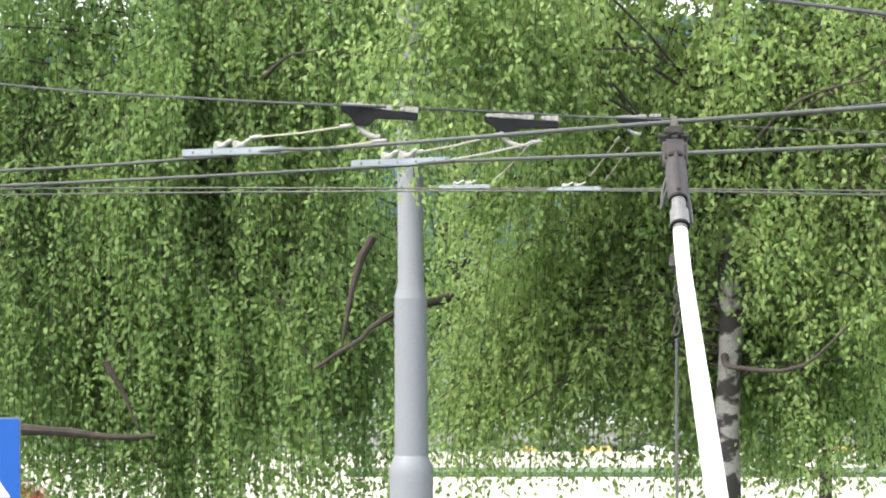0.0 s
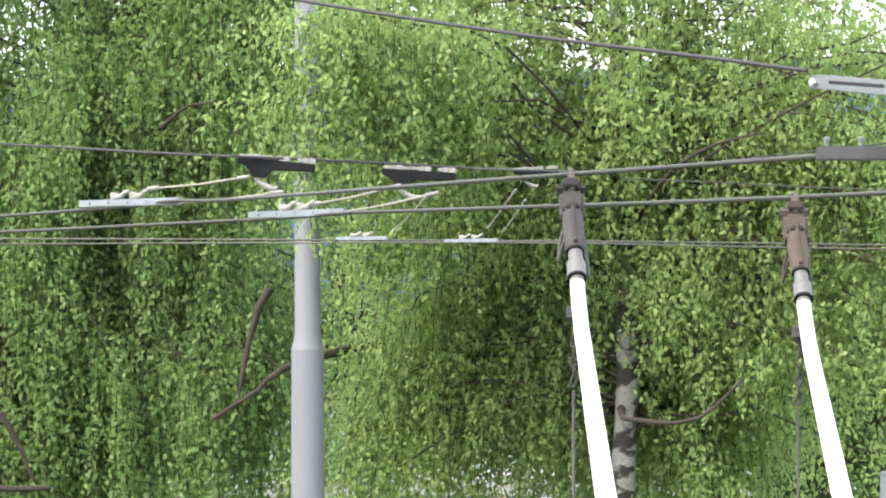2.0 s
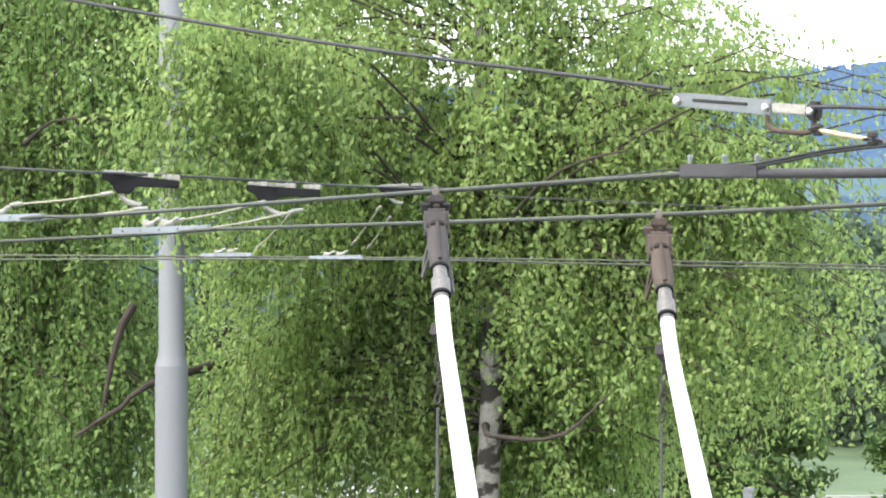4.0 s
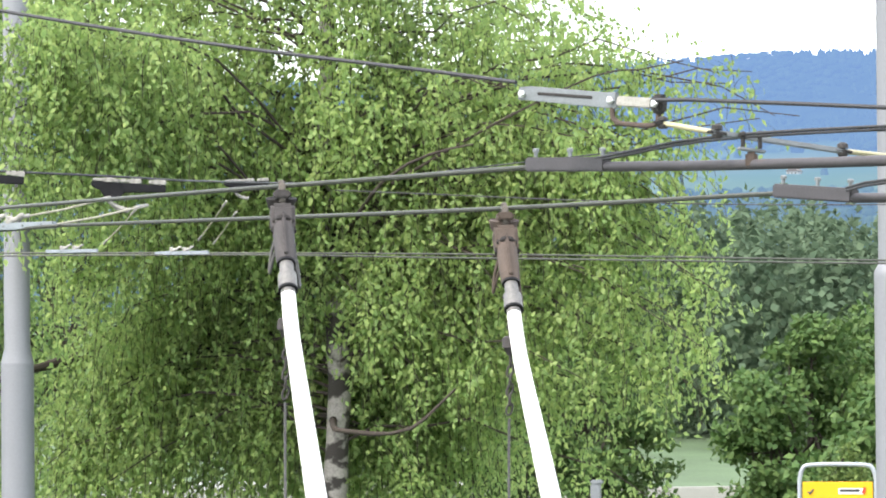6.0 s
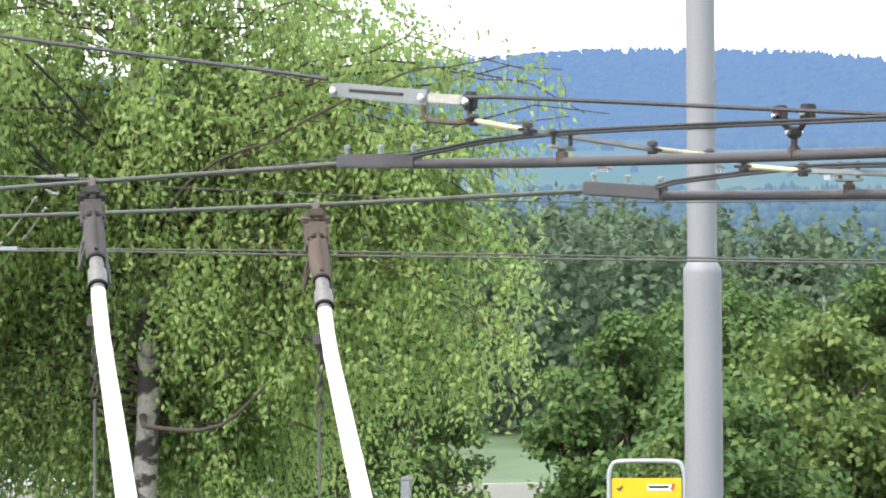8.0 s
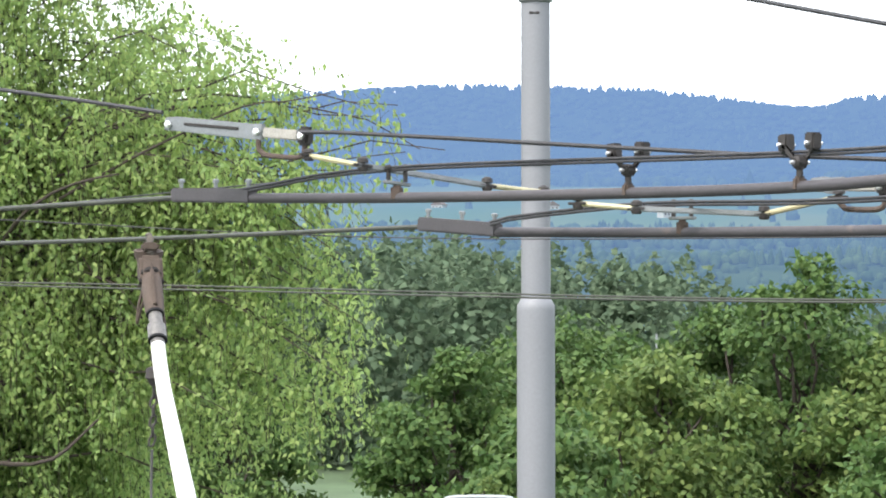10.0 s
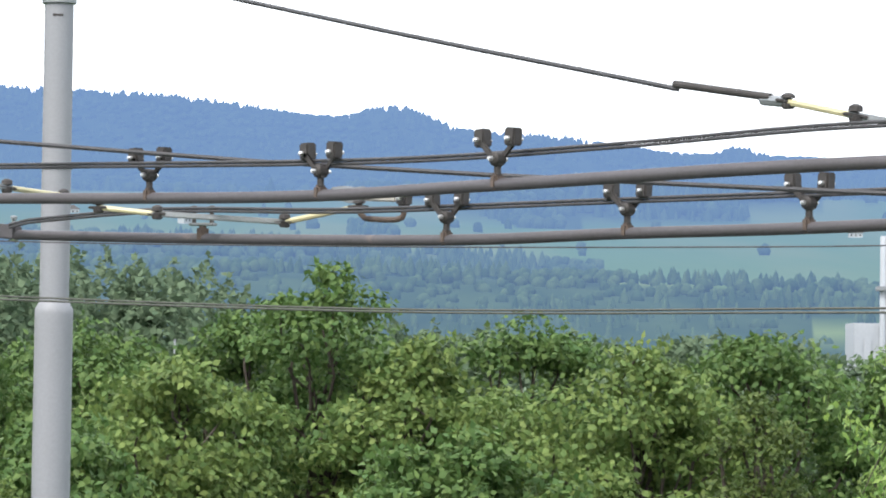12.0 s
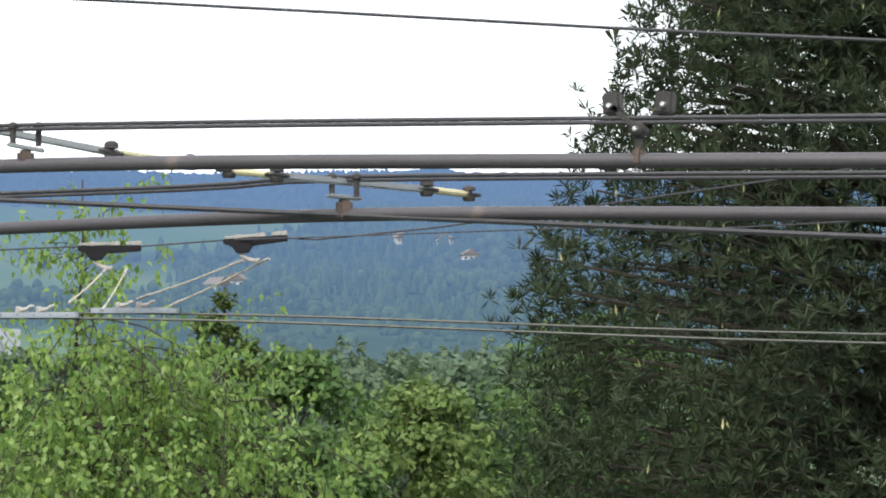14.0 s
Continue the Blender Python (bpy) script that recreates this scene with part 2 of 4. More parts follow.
def leaf_faces(rng, at, length, width, droop=0.0, spread=1.0, face=None, loose=0.6):
    """Pointed leaves at the places, each a folded kite; droop pulls the tips down, face is the side that they turn to the light."""
    n = len(at)
    d = rng.normal(size=(n, 3)) * spread
    d[:, 2] -= droop
    d /= np.linalg.norm(d, axis=1)[:, None]
    u = rng.normal(size=(n, 3)) * (loose if face is not None else 1.0)
    if face is not None:
        u = u + face
    s = np.cross(d, u)
    s /= np.linalg.norm(s, axis=1)[:, None] + 1e-9
    u = np.cross(s, d)
    ln = (length * rng.uniform(0.65, 1.25, n))[:, None]
    wd = (width * rng.uniform(0.7, 1.2, n))[:, None]
    b = at + d * ln * 0.38 + s * wd * 0.5 + u * wd * 0.14
    c = at + d * ln
    e = at + d * ln * 0.38 - s * wd * 0.5 + u * wd * 0.14
    return np.stack([at, b, c, e], axis=1)


# ---- land and distance ----
def ridge_height(b):
    """Height of the skyline hills, 4 km off, at a bearing in degrees."""
    base = np.interp(b, [-60, -25, -10, -6.5, -3, 0, 3.5, 5.2, 8, 12, 15, 18, 30, 60], [220, 260, 293, 305, 300, 279, 264, 247, 240, 232, 236, 236, 240, 220])
    return base - 9 + 20 * np.exp(-((b - 0.7) / 0.7) ** 2) + 7 * np.exp(-((b - 6.15) / 0.25) ** 4) + 9 * np.exp(-((b - 15.7) / 0.25) ** 2)


def land_height(r, b):
    far = np.interp(r, [0, 100, 150, 260, 420, 800, 1500, 2600, 3300], [0, 0, -4.5, -9, -4, 14, 46, 118, 165])
    t = np.clip((r - 3200) / 800, 0, 1)
    t = t * t * (3 - 2 * t)
    return far * (1 - t) + ridge_height(b) * t - np.clip(r - 4000, 0, None) * 0.25


def rolling(r, b):
    """Waves of the far hills."""
    out = np.zeros(r.shape)
    for (i, j), rr in np.ndenumerate(r):
        if rr > 500:
            x, y = rr * math.sin(radians(b[i, j])), rr * math.cos(radians(b[i, j]))
            out[i, j] = 14 * noise.noise(Vector((x / 420, y / 420, 1))) * min(1, (rr - 500) / 600) * (1 if rr < 3600 else 0.35)
            if rr > 2800:
                out[i, j] += 3.2 * noise.noise(Vector((x / 16, y / 60, 5))) + 2.2 * abs(noise.noise(Vector((x / 7, y / 30, 9))))
    return out


def sheet(name, rs, bs, mat, wave):
    r, b = np.meshgrid(np.array(rs, float), np.array(bs, float), indexing="ij")
    z = land_height(r, b) + (rolling(r, b) if wave else 0)
    x, y = r * np.sin(np.radians(b)), r * np.cos(np.radians(b))
    v = np.stack([x, y, z], axis=2).reshape(-1, 3)
    n, m = r.shape
    f = [(i * m + j, i * m + j + 1, (i + 1) * m + j + 1, (i + 1) * m + j) for i in range(n - 1) for j in range(m - 1)]
    me = bpy.data.meshes.new(name)
    me.from_pydata([tuple(q) for q in v], [], [q[::-1] for q in f])
    for p in me.polygons:
        p.use_smooth = True
    me.materials.append(mat)
    return new(name, me)


def distance_material(name, trees):
    """Far fields or woods; haze is painted on as blue emission growing with distance."""
    m = bpy.data.materials.new(name)
    m.use_nodes = True
    n, k = m.node_tree.nodes, m.node_tree.links
    geo = n.new("ShaderNodeNewGeometry")
    sep = n.new("ShaderNodeSeparateXYZ")
    k.new(geo.outputs["Position"], sep.inputs[0])
    squash = n.new("ShaderNodeVectorMath")
    squash.operation = "MULTIPLY"
    squash.inputs[1].default_value = (1, 0.07, 1.6)
    k.new(geo.outputs["Position"], squash.inputs[0])

    def noise_at(scale, detail):
        t = n.new("ShaderNodeTexNoise")
        t.inputs["Scale"].default_value, t.inputs["Detail"].default_value = scale, detail
        k.new(squash.outputs[0], t.inputs["Vector"])
        return t.outputs[0]

    def mapped(x, a, b, c=0.0, d=1.0):
        t = n.new("ShaderNodeMapRange")
        for key, v in (("From Min", a), ("From Max", b), ("To Min", c), ("To Max", d)):
            t.inputs[key].default_value = v
        k.new(x, t.inputs["Value"])
        return t.outputs[0]

    def mixed(f, a, b):
        t = n.new("ShaderNodeMixRGB")
        for s, q in zip(t.inputs, (f, a, b)):
            if isinstance(q, tuple):
                s.default_value = (*q, 1)
            else:
                k.new(q, s)
        return t.outputs[0]

    away = n.new("ShaderNodeVectorMath")
    away.operation = "LENGTH"
    k.new(geo.outputs["Position"], away.inputs[0])
    r = away.outputs["Value"]
    tint = noise_at(0.011, 4)
    grain = noise_at(0.05, 8)
    if trees:
        land = mixed(geo.outputs["Random Per Island"], (0.028, 0.052, 0.024), (0.062, 0.095, 0.040))
    else:
        cover = n.new("ShaderNodeAttribute")
        cover.attribute_name = "wooded"
        land = mixed(mapped(tint, 0.4, 0.6), (0.080, 0.135, 0.042), (0.120, 0.155, 0.056))
        land = mixed(cover.outputs["Fac"], land, mixed(mapped(grain, 0.35, 0.65), (0.022, 0.040, 0.020), (0.045, 0.070, 0.030)))
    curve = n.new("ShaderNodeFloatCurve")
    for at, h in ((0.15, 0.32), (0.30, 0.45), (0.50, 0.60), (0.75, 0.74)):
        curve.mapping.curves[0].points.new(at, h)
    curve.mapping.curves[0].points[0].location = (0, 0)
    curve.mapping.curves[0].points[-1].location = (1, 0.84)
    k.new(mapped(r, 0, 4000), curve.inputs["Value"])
    e, haze_glow, both = n.new("ShaderNodeBsdfDiffuse"), n.new("ShaderNodeEmission"), n.new("ShaderNodeMixShader")
    haze_glow.inputs[0].default_value = (0.215, 0.365, 0.69, 1)     # kilometres of blue haze, painted as a glow over the far slopes
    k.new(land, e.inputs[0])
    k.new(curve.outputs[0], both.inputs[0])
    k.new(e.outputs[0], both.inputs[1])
    k.new(haze_glow.outputs[0], both.inputs[2])
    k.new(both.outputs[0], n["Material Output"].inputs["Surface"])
    return m


def is_field(b, r, x, y):
    """Whether the far slope is open meadow there."""
    v = noise.noise(Vector((x / 330, y / 900, 3))) + 0.35 * noise.noise(Vector((x / 90, y / 240, 8)))
    if 4.3 < b + 1.2 * v < 11.5 and 1200 < r + 160 * v < 1750:
        return True
    if r > 3250:
        return False
    if r > 1750:
        return v > ((-0.32 if r < 3000 else -0.12) if b < 0 else -0.02)
    return v > (0.34 if b < 4 or r < 1180 else 0.10)


HAZE = distance_material("glow_hazed_fields", False)
HAZEWOOD = distance_material("glow_hazed_woods", True)
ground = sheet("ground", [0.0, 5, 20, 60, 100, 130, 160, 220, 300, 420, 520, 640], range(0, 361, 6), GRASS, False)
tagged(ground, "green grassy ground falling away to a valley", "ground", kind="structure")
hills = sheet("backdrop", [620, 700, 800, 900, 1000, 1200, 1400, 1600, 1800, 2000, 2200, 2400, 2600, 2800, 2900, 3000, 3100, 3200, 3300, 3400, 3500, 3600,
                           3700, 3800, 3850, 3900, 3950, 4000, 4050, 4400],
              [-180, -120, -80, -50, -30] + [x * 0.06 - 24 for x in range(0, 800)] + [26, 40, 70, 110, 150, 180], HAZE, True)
cover = hills.data.attributes.new("wooded", "FLOAT", "POINT")
for v in hills.data.vertices:
    away = math.hypot(v.co.x, v.co.y)
    cover.data[v.index].value = 0.0 if is_field(math.degrees(math.atan2(v.co.x, v.co.y)), away, v.co.x, v.co.y) else 1.0
tagged(hills, "hazy blue wooded hills with pale green fields", "hills", kind="structure")


# ---- posts ----
def lamp_post(name, at, low_r, high_r, collar_z, label, top=10.5):
    t = thing(name, label, "post", "wire posts", at=at)
    part("lower_tube", lathe([(low_r * 1.06, 0), (low_r, 1), (low_r, collar_z - 0.03)], 32), POST, t)
    part("collar", lathe([(low_r, -0.03), (low_r * 1.0, 0.0), (low_r * 0.99, 0.035), (high_r * 1.03, 0.075), (high_r, 0.08)], 32, pose(0, 0, collar_z)), POST, t, "swaged grey collar ring")
    part("upper_tube", lathe([(high_r, collar_z + 0.08), (high_r * 0.97, top)], 32), POST, t)
    return t


post_a = thing("tram_post", "pale grey steel wire post with a wide base sleeve", "post", "wire posts", at=(-9.526, 28.447, 0))
part("base_sleeve", lathe([(0.182, 0), (0.182, 3.55), (0.176, 3.63), (0.142, 3.70), (0.138, 3.71)], 32), POST, post_a, "wider grey base sleeve")
part("lower_tube", lathe([(0.138, 3.7), (0.136, 5.02)], 32), POST, post_a)
part("upper_tube", lathe([(0.136, 5.02), (0.108, 5.14), (0.102, 11)], 32), POST, post_a)
post_b = lamp_post("tram_post", (-1.951, 23.92, 0), 0.127, 0.098, 5.60, "pale grey steel wire post with a swaged collar")
part("clamp_band", lathe([(0.101, -0.02), (0.108, -0.018), (0.108, 0.018), (0.101, 0.02)], 32, pose(0, 0, 6.58)), GALV, post_b, "thin clamp band on the post")
for x in (-0.122, 0.122):
    part("band_ear", box((0.035, 0.03, 0.022), pose(x, 0, 6.58), 0.004), GALV, post_b, "bolted band ear")
part("cap", lathe([(0.098, 7.65), (0.116, 7.66), (0.116, 7.76), (0.100, 7.78)], 32), GALV, post_b, "grey ring at the post's head")
part("slot", box((0.07, 0.012, 0.018), pose(0, -0.093, 7.575), 0.003), DARK, post_b, "short dark slot")

# ---- overhead contact lines ----
LINE_L = smooth_line([(-13.0, 16.2, 5.62), (-9.0, 14.1, 5.64), (-5.92, 12.69, 5.665), (-4.94, 12.24, 5.688), (-4.523, 12.02, 5.708), (-4.20, 11.70, 5.70), (-2.702, 9.524, 5.668), (-1.56, 8.55, 5.680)], 0.04)
RAIL_L = smooth_line([(-1.35, 8.33, 5.668), (-0.957, 7.943, 5.650), (-0.418, 7.488, 5.637), (-0.06, 7.10, 5.630), (0.27, 6.65, 5.634), (0.955, 5.90, 5.648), (1.789, 5.20, 5.633), (2.6, 4.66, 5.62), (4.2, 3.8, 5.61)], 0.05)
LINE_R = smooth_line([(-13.2, 16.8, 5.57), (-9.2, 14.6, 5.59), (-6.13, 13.14, 5.618), (-4.337, 12.33, 5.648), (-3.92, 12.05, 5.658), (-3.66, 11.80, 5.656), (-2.0, 9.75, 5.617), (-0.985, 8.74, 5.614)], 0.04)
RAIL_R = smooth_line([(-0.79, 8.51, 5.592), (-0.33, 8.08, 5.575), (0.20, 7.50, 5.560), (0.552, 7.18, 5.568), (0.873, 6.845, 5.571), (1.55, 6.06, 5.583), (2.294, 5.43, 5.570), (3.0, 4.95, 5.56), (4.6, 4.1, 5.55)], 0.05)
TOP_L = smooth_line([(-1.37, 8.34, 5.686), (-1.30, 8.26, 5.692), (-0.96, 7.941, 5.715), (0.0, 7.05, 5.695), (0.455, 6.484, 5.698), (0.823, 6.044, 5.712), (1.172, 5.68, 5.706), (1.764, 5.209, 5.695), (2.6, 4.66, 5.685), (4.2, 3.8, 5.675)], 0.08)
TOP_R = smooth_line([(-0.80, 8.49, 5.612), (-0.749, 8.40, 5.620), (-0.413, 8.089, 5.638), (0.0, 7.70, 5.627), (0.557, 7.178, 5.634), (1.313, 6.366, 5.640), (1.55, 6.07, 5.647), (2.294, 5.43, 5.634), (3.0, 4.95, 5.625), (4.6, 4.1, 5.61)], 0.08)


def contact_line(line, rail, top, label):
    t = thing("contact_line", label, "overhead line", "trolley contact lines", at=tuple(rail[0]))
    inv = Matrix.Translation(-Vector(rail[0]))

    def laid(name, bm, mat, lb=""):
        bm.transform(inv)
        return part(name, bm, mat, t, lb)

    laid("contact_wire", tube(line, 0.0062, 8), WIRE, "grooved grey-green contact wire")
    laid("curve_rail", tube(rail, 0.0118, 12), RAIL, "grey tubular curve rail")
    laid("carrier_wire", tube([p + Vector((0, 0, 0.0035)) for p in top], 0.0034, 8), STRAND, "dark stranded carrier wire")
    laid("carrier_wire", tube([p - Vector((0, 0, 0.0035)) for p in top], 0.0034, 8), STRAND, "dark stranded carrier wire")
    # coupler channel between the wire and the rail
    a, b = line[-1], rail[0]
    m = along(a - (b - a) * 0.02, b)
    ln = (b - a).length + 0.03
    laid("coupler", box((ln, 0.026, 0.034), m @ pose(ln / 2 - 0.01, 0, 0.006), 0.004), RAIL, "grey bevelled channel coupler")
    for x in (0.02, ln * 0.5, ln - 0.03):
        laid("bolt", lathe([(0.005, 0.018), (0.005, 0.03), (0.008, 0.03), (0.008, 0.037), (0.004, 0.039)], 8, m @ pose(x, 0, 0.006)), GALV)
    return t


contact_line(LINE_L, RAIL_L, TOP_L, "near grey trolley contact wire joining a curve rail")
contact_line(LINE_R, RAIL_R, TOP_R, "second grey trolley contact wire joining a curve rail")

FAR_A = smooth_line([(-16.5, 30, 5.95), (-11.41, 24.47, 5.87), (-7.477, 23.5, 5.815), (-4.387, 22.2, 5.745), (0.0, 18.6, 5.585), (3.10, 15.95, 5.588), (5.8, 14.9, 5.51), (10, 13.6, 5.45)], 0.4)
FAR_B = smooth_line([(-16.2, 29.4, 5.88), (-11.2, 24.0, 5.815), (-6.53, 22.9, 5.78), (-4.3, 21.6, 5.71), (0.0, 18.0, 5.563), (2.9, 15.35, 5.553), (5.8, 14.2, 5.46), (10, 12.9, 5.40)], 0.4)
for line in (FAR_A, FAR_B):
    far_line = thing("contact_line", "far grey contact wire of the opposite lane", "overhead line", "trolley contact lines", at=tuple(line[0]))
    part("contact_wire", tube([q - line[0] for q in line], 0.0062, 6), WIRE, far_line)


def span(points, r, label, name="span_wire"):
    w = part(name, tube(smooth_line(points, 0.3), r, 6), STRAND)
    return tagged(w, label, "wire", "span wires")


span([(-9.9, 17.5, 6.5), (-6.759, 14.502, 6.10), (-5.217, 12.992, 5.945), (-4.37, 12.20, 5.872), (-4.11, 12.333, 5.862), (-3.972, 12.902, 5.868), (-3.834, 13.465, 5.870),
      (-5.30, 21.4, 6.175), (-5.2, 22.1, 6.205), (-4.575, 23.56, 6.36), (-3.6, 26, 6.6)], 0.005, "thin dark cross-span wire carrying insulators")
span([(-5.25, 21.9, 6.15), (-2.6, 20.4, 5.975), (0.0, 18.6, 5.905), (2.184, 16.7, 5.876), (2.794, 15.9, 5.880), (3.087, 15.8, 5.882), (3.36, 15.336, 5.897), (3.611, 15.176, 5.905), (4.053, 14.442, 5.925), (6.5, 11.5, 6.3)],
     0.004, "thin dark cross-span wire carrying insulators")
span([(-8.2, 12.6, 7.25), (-3.274, 9.343, 6.185), (-1.535, 8.21, 5.862)], 0.0054, "dark guy wire sloping to a bracket")
span([(-1.19, 8.035, 5.803), (-1.10, 7.95, 5.797), (-0.802, 7.70, 5.766), (-0.18, 7.298, 5.706), (0.26, 7.02, 5.672), (0.75, 6.72, 5.64), (1.6, 6.0, 5.578), (2.7, 5.0, 5.50)], 0.0054, "dark guy wire running along the curve")
span([(-2.2, 10.6, 6.75), (-0.222, 7.597, 6.060), (0.586, 6.474, 5.803)], 0.0054, "dark guy wire sloping to a terminal")
span([(-1.8, 9.8, 6.4), (1.268, 6.884, 6.030), (2.527, 5.988, 5.909), (4.5, 4.5, 5.75)], 0.0036, "thin dark guy wire against the sky")
span([(3.62, 15.2, 5.905), (4.25, 12.6, 5.862), (4.6, 11.2, 5.83), (8, 7.8, 6.05)], 0.003, "thin dark guy wire by the pine")


def rail_hanger(label="dark rail hanger with two clamps and bright bolts"):
    """Hangs the rail from its carrier; origin on the rail's axis, x along it."""
    t = thing("rail_hanger", label, "hanger", "rail hangers")
    part("rail_clamp", box((0.018, 0.028, 0.03), pose(0, 0, 0.006), 0.005), RUST, t, "brown clamp gripping the rail")
    part("stem", lathe([(0.007, 0.018), (0.007, 0.034), (0.010, 0.036), (0.010, 0.042), (0.006, 0.044)], 10), DARK, t)
    part("hub", lathe([(0.009, -0.014), (0.013, -0.010), (0.013, 0.010), (0.009, 0.014)], 12, pose(0, 0, 0.048, 90)), DARK, t)
    for s in (-1, 1):
        arm = box((0.056, 0.006, 0.014), pose(s * 0.021, s * 0.009, 0.066, 0, -s * 42, 0), 0.003)
        part("arm", arm, DARK, t)
        part("wire_clamp", box((0.028, 0.024, 0.034), pose(s * 0.042, 0, 0.088, 0, s * 3, 0), 0.003), DARK, t)
        for y in (-0.016, 0.016):
            part("bolt", lathe([(0.0048, -0.005), (0.0048, 0.003), (0.003, 0.006)], 6, pose(s * 0.043, y, 0.084, 90 if y < 0 else -90)), CHROME, t, "bright bolt head")
    for y in (-0.018, 0.018):
        part("bolt", lathe([(0.0048, -0.005), (0.0048, 0.003), (0.003, 0.006)], 6, pose(0, y, 0.048, 90 if y < 0 else -90)), CHROME, t, "bright bolt head")
    return t


def at_line(line, x, y, turn=0, dz=0.0):
    """The pose on a line nearest to a place in plan, x along the line."""
    i = min(range(1, len(line) - 1), key=lambda j: (line[j].x - x) ** 2 + (line[j].y - y) ** 2)
    d = line[i + 1] - line[i - 1]
    return Matrix.Translation(line[i] + Vector((0, 0, dz))) @ pose(0, 0, 0, 0, 0, math.degrees(math.atan2(d.y, d.x)) + turn)


hanger = rail_hanger()
spots = [(RAIL_L, -0.418, 7.488), (RAIL_L, -0.065, 7.10), (RAIL_L, 0.265, 6.65), (RAIL_L, 1.79, 5.2), (RAIL_L, 2.55, 4.7),
         (RAIL_R, 0.2, 7.5), (RAIL_R, 0.545, 7.18), (RAIL_R, 0.873, 6.845)]
hanger.matrix_world = at_line(*spots[0])
for s in spots[1:]:
    copy_thing(hanger, at_line(*s))


def black_insulator(label="black span insulator crusted white on top"):
    """A trough-shaped strain insulator, x along the span wire."""
    t = thing("span_insulator", label, "insulator", "span insulators")
    part("body", profile([(-0.14, 0.02), (-0.14, 0.0), (-0.105, -0.014), (-0.084, -0.046), (-0.036, -0.048), (-0.014, -0.018), (0.14, -0.010), (0.14, 0.016)], 0.035, None, 0.003), BLACK, t)
    rng = random.Random(4)
    x = -0.135
    while x < 0.13:
        w = rng.uniform(0.012, 0.03)
        if not 0.045 < x < 0.06:
            part("deposit", box((w, 0.034, rng.uniform(0.012, 0.022)), pose(x + w / 2, 0, 0.026), 0.003), LIME, t, "white crust")
        x += w
    part("saddle", tube([(-0.075, 0, -0.05), (-0.04, 0, -0.075), (0.0, 0, -0.085), (0.012, 0, -0.075)], [0.007, 0.011, 0.010, 0.006], 8), LIME, t, "pale cast saddle")
    return t


def wire_clamp(length=0.42, label="pale grey clamp bar holding the contact wire"):
    """A long grooved clamp on a contact wire, x along it."""
    t = thing("wire_clamp", label, "clamp", "wire clamps")
    part("bar", box((length, 0.022, 0.026), pose(0, 0, 0.012), 0.003), ALU, t)
    for i in range(5):
        part("rivet", lathe([(0.005, 0), (0.005, 0.003), (0.003, 0.004)], 8, pose(length * (i - 2) / 5.2, -0.011, 0.014, 90)), GALV, t)
    for x in (-0.045, 0.055):
        part("lug", tube([(x - 0.038, 0, 0.024), (x - 0.022, 0, 0.034), (x + 0.004, 0, 0.037), (x + 0.022, 0, 0.050), (x + 0.040, 0, 0.053)], [0.010, 0.011, 0.009, 0.008, 0.006], 8), LIME, t, "pale cast lug")
        part("lug_head", lathe([(0.012, 0.022), (0.014, 0.030), (0.014, 0.046), (0.008, 0.050)], 10, pose(x - 0.036, 0, 0)), LIME, t, "round bolt boss")
    return t


def ties(points_pairs, label):
    t = thing("delta_tie", label, "tie rope", "delta ties", at=points_pairs[0][0])
    for a, b in points_pairs:
        o = Vector(points_pairs[0][0])
        part("rope", tube([Vector(a) - o, (Vector(a) + Vector(b)) / 2 - o - Vector((0, 0, 0.006)), Vector(b) - o], 0.0042, 6), ROPE, t)
        part("thimble", tube([Vector(a) - o, Vector(a) - o + (Vector(b) - Vector(a)) * 0.12], 0.007, 8), LIME, t, "pale end thimble")
        part("thimble", tube([Vector(b) - o, Vector(b) - o + (Vector(a) - Vector(b)) * 0.12], 0.007, 8), LIME, t, "pale end thimble")
    return t


ins = black_insulator()
ins.matrix_world = along((-4.37, 12.244, 5.853), (-4.02, 12.36, 5.820)) @ pose(0.145, 0, 0, 0, 0, 0)
copy_thing(ins, along((-4.07, 12.97, 5.835), (-3.72, 13.07, 5.815)) @ pose(0.16, 0, 0))
copy_thing(ins, along((-5.79, 21.23, 6.165), (-5.50, 21.42, 6.180)) @ pose(0.15, 0, 0))
copy_thing(ins, along((2.794, 15.754, 5.860), (3.087, 15.70, 5.868)) @ pose(0.15, 0, 0))
copy_thing(ins, along((3.36, 15.336, 5.880), (3.64, 15.24, 5.905)) @ pose(0.15, 0, 0))
long_clamp = wire_clamp(0.52, "long pale grey clamp bar holding the contact wire")
long_clamp.matrix_world = at_line(LINE_L, -4.74, 12.13)
copy_thing(long_clamp, at_line(LINE_R, -4.13, 12.19))
clamp = wire_clamp()
clamp.matrix_world = at_line(FAR_A, -7.35, 23.5)
copy_thing(clamp, at_line(FAR_B, -6.53, 22.9))
copy_thing(clamp, at_line(FAR_A, 3.05, 15.9))
copy_thing(clamp, at_line(FAR_B, 2.70, 15.5))
ties([((-4.66, 12.10, 5.755), (-4.32, 12.24, 5.80)), ((-4.60, 12.10, 5.70), (-4.20, 12.27, 5.745))], "pale insulating ropes from insulator to clamp bar")
ties([((-4.15, 12.40, 5.70), (-3.98, 12.98, 5.79)), ((-4.0, 12.2, 5.66), (-3.84, 13.0, 5.76))], "pale insulating ropes from insulator to clamp bar")
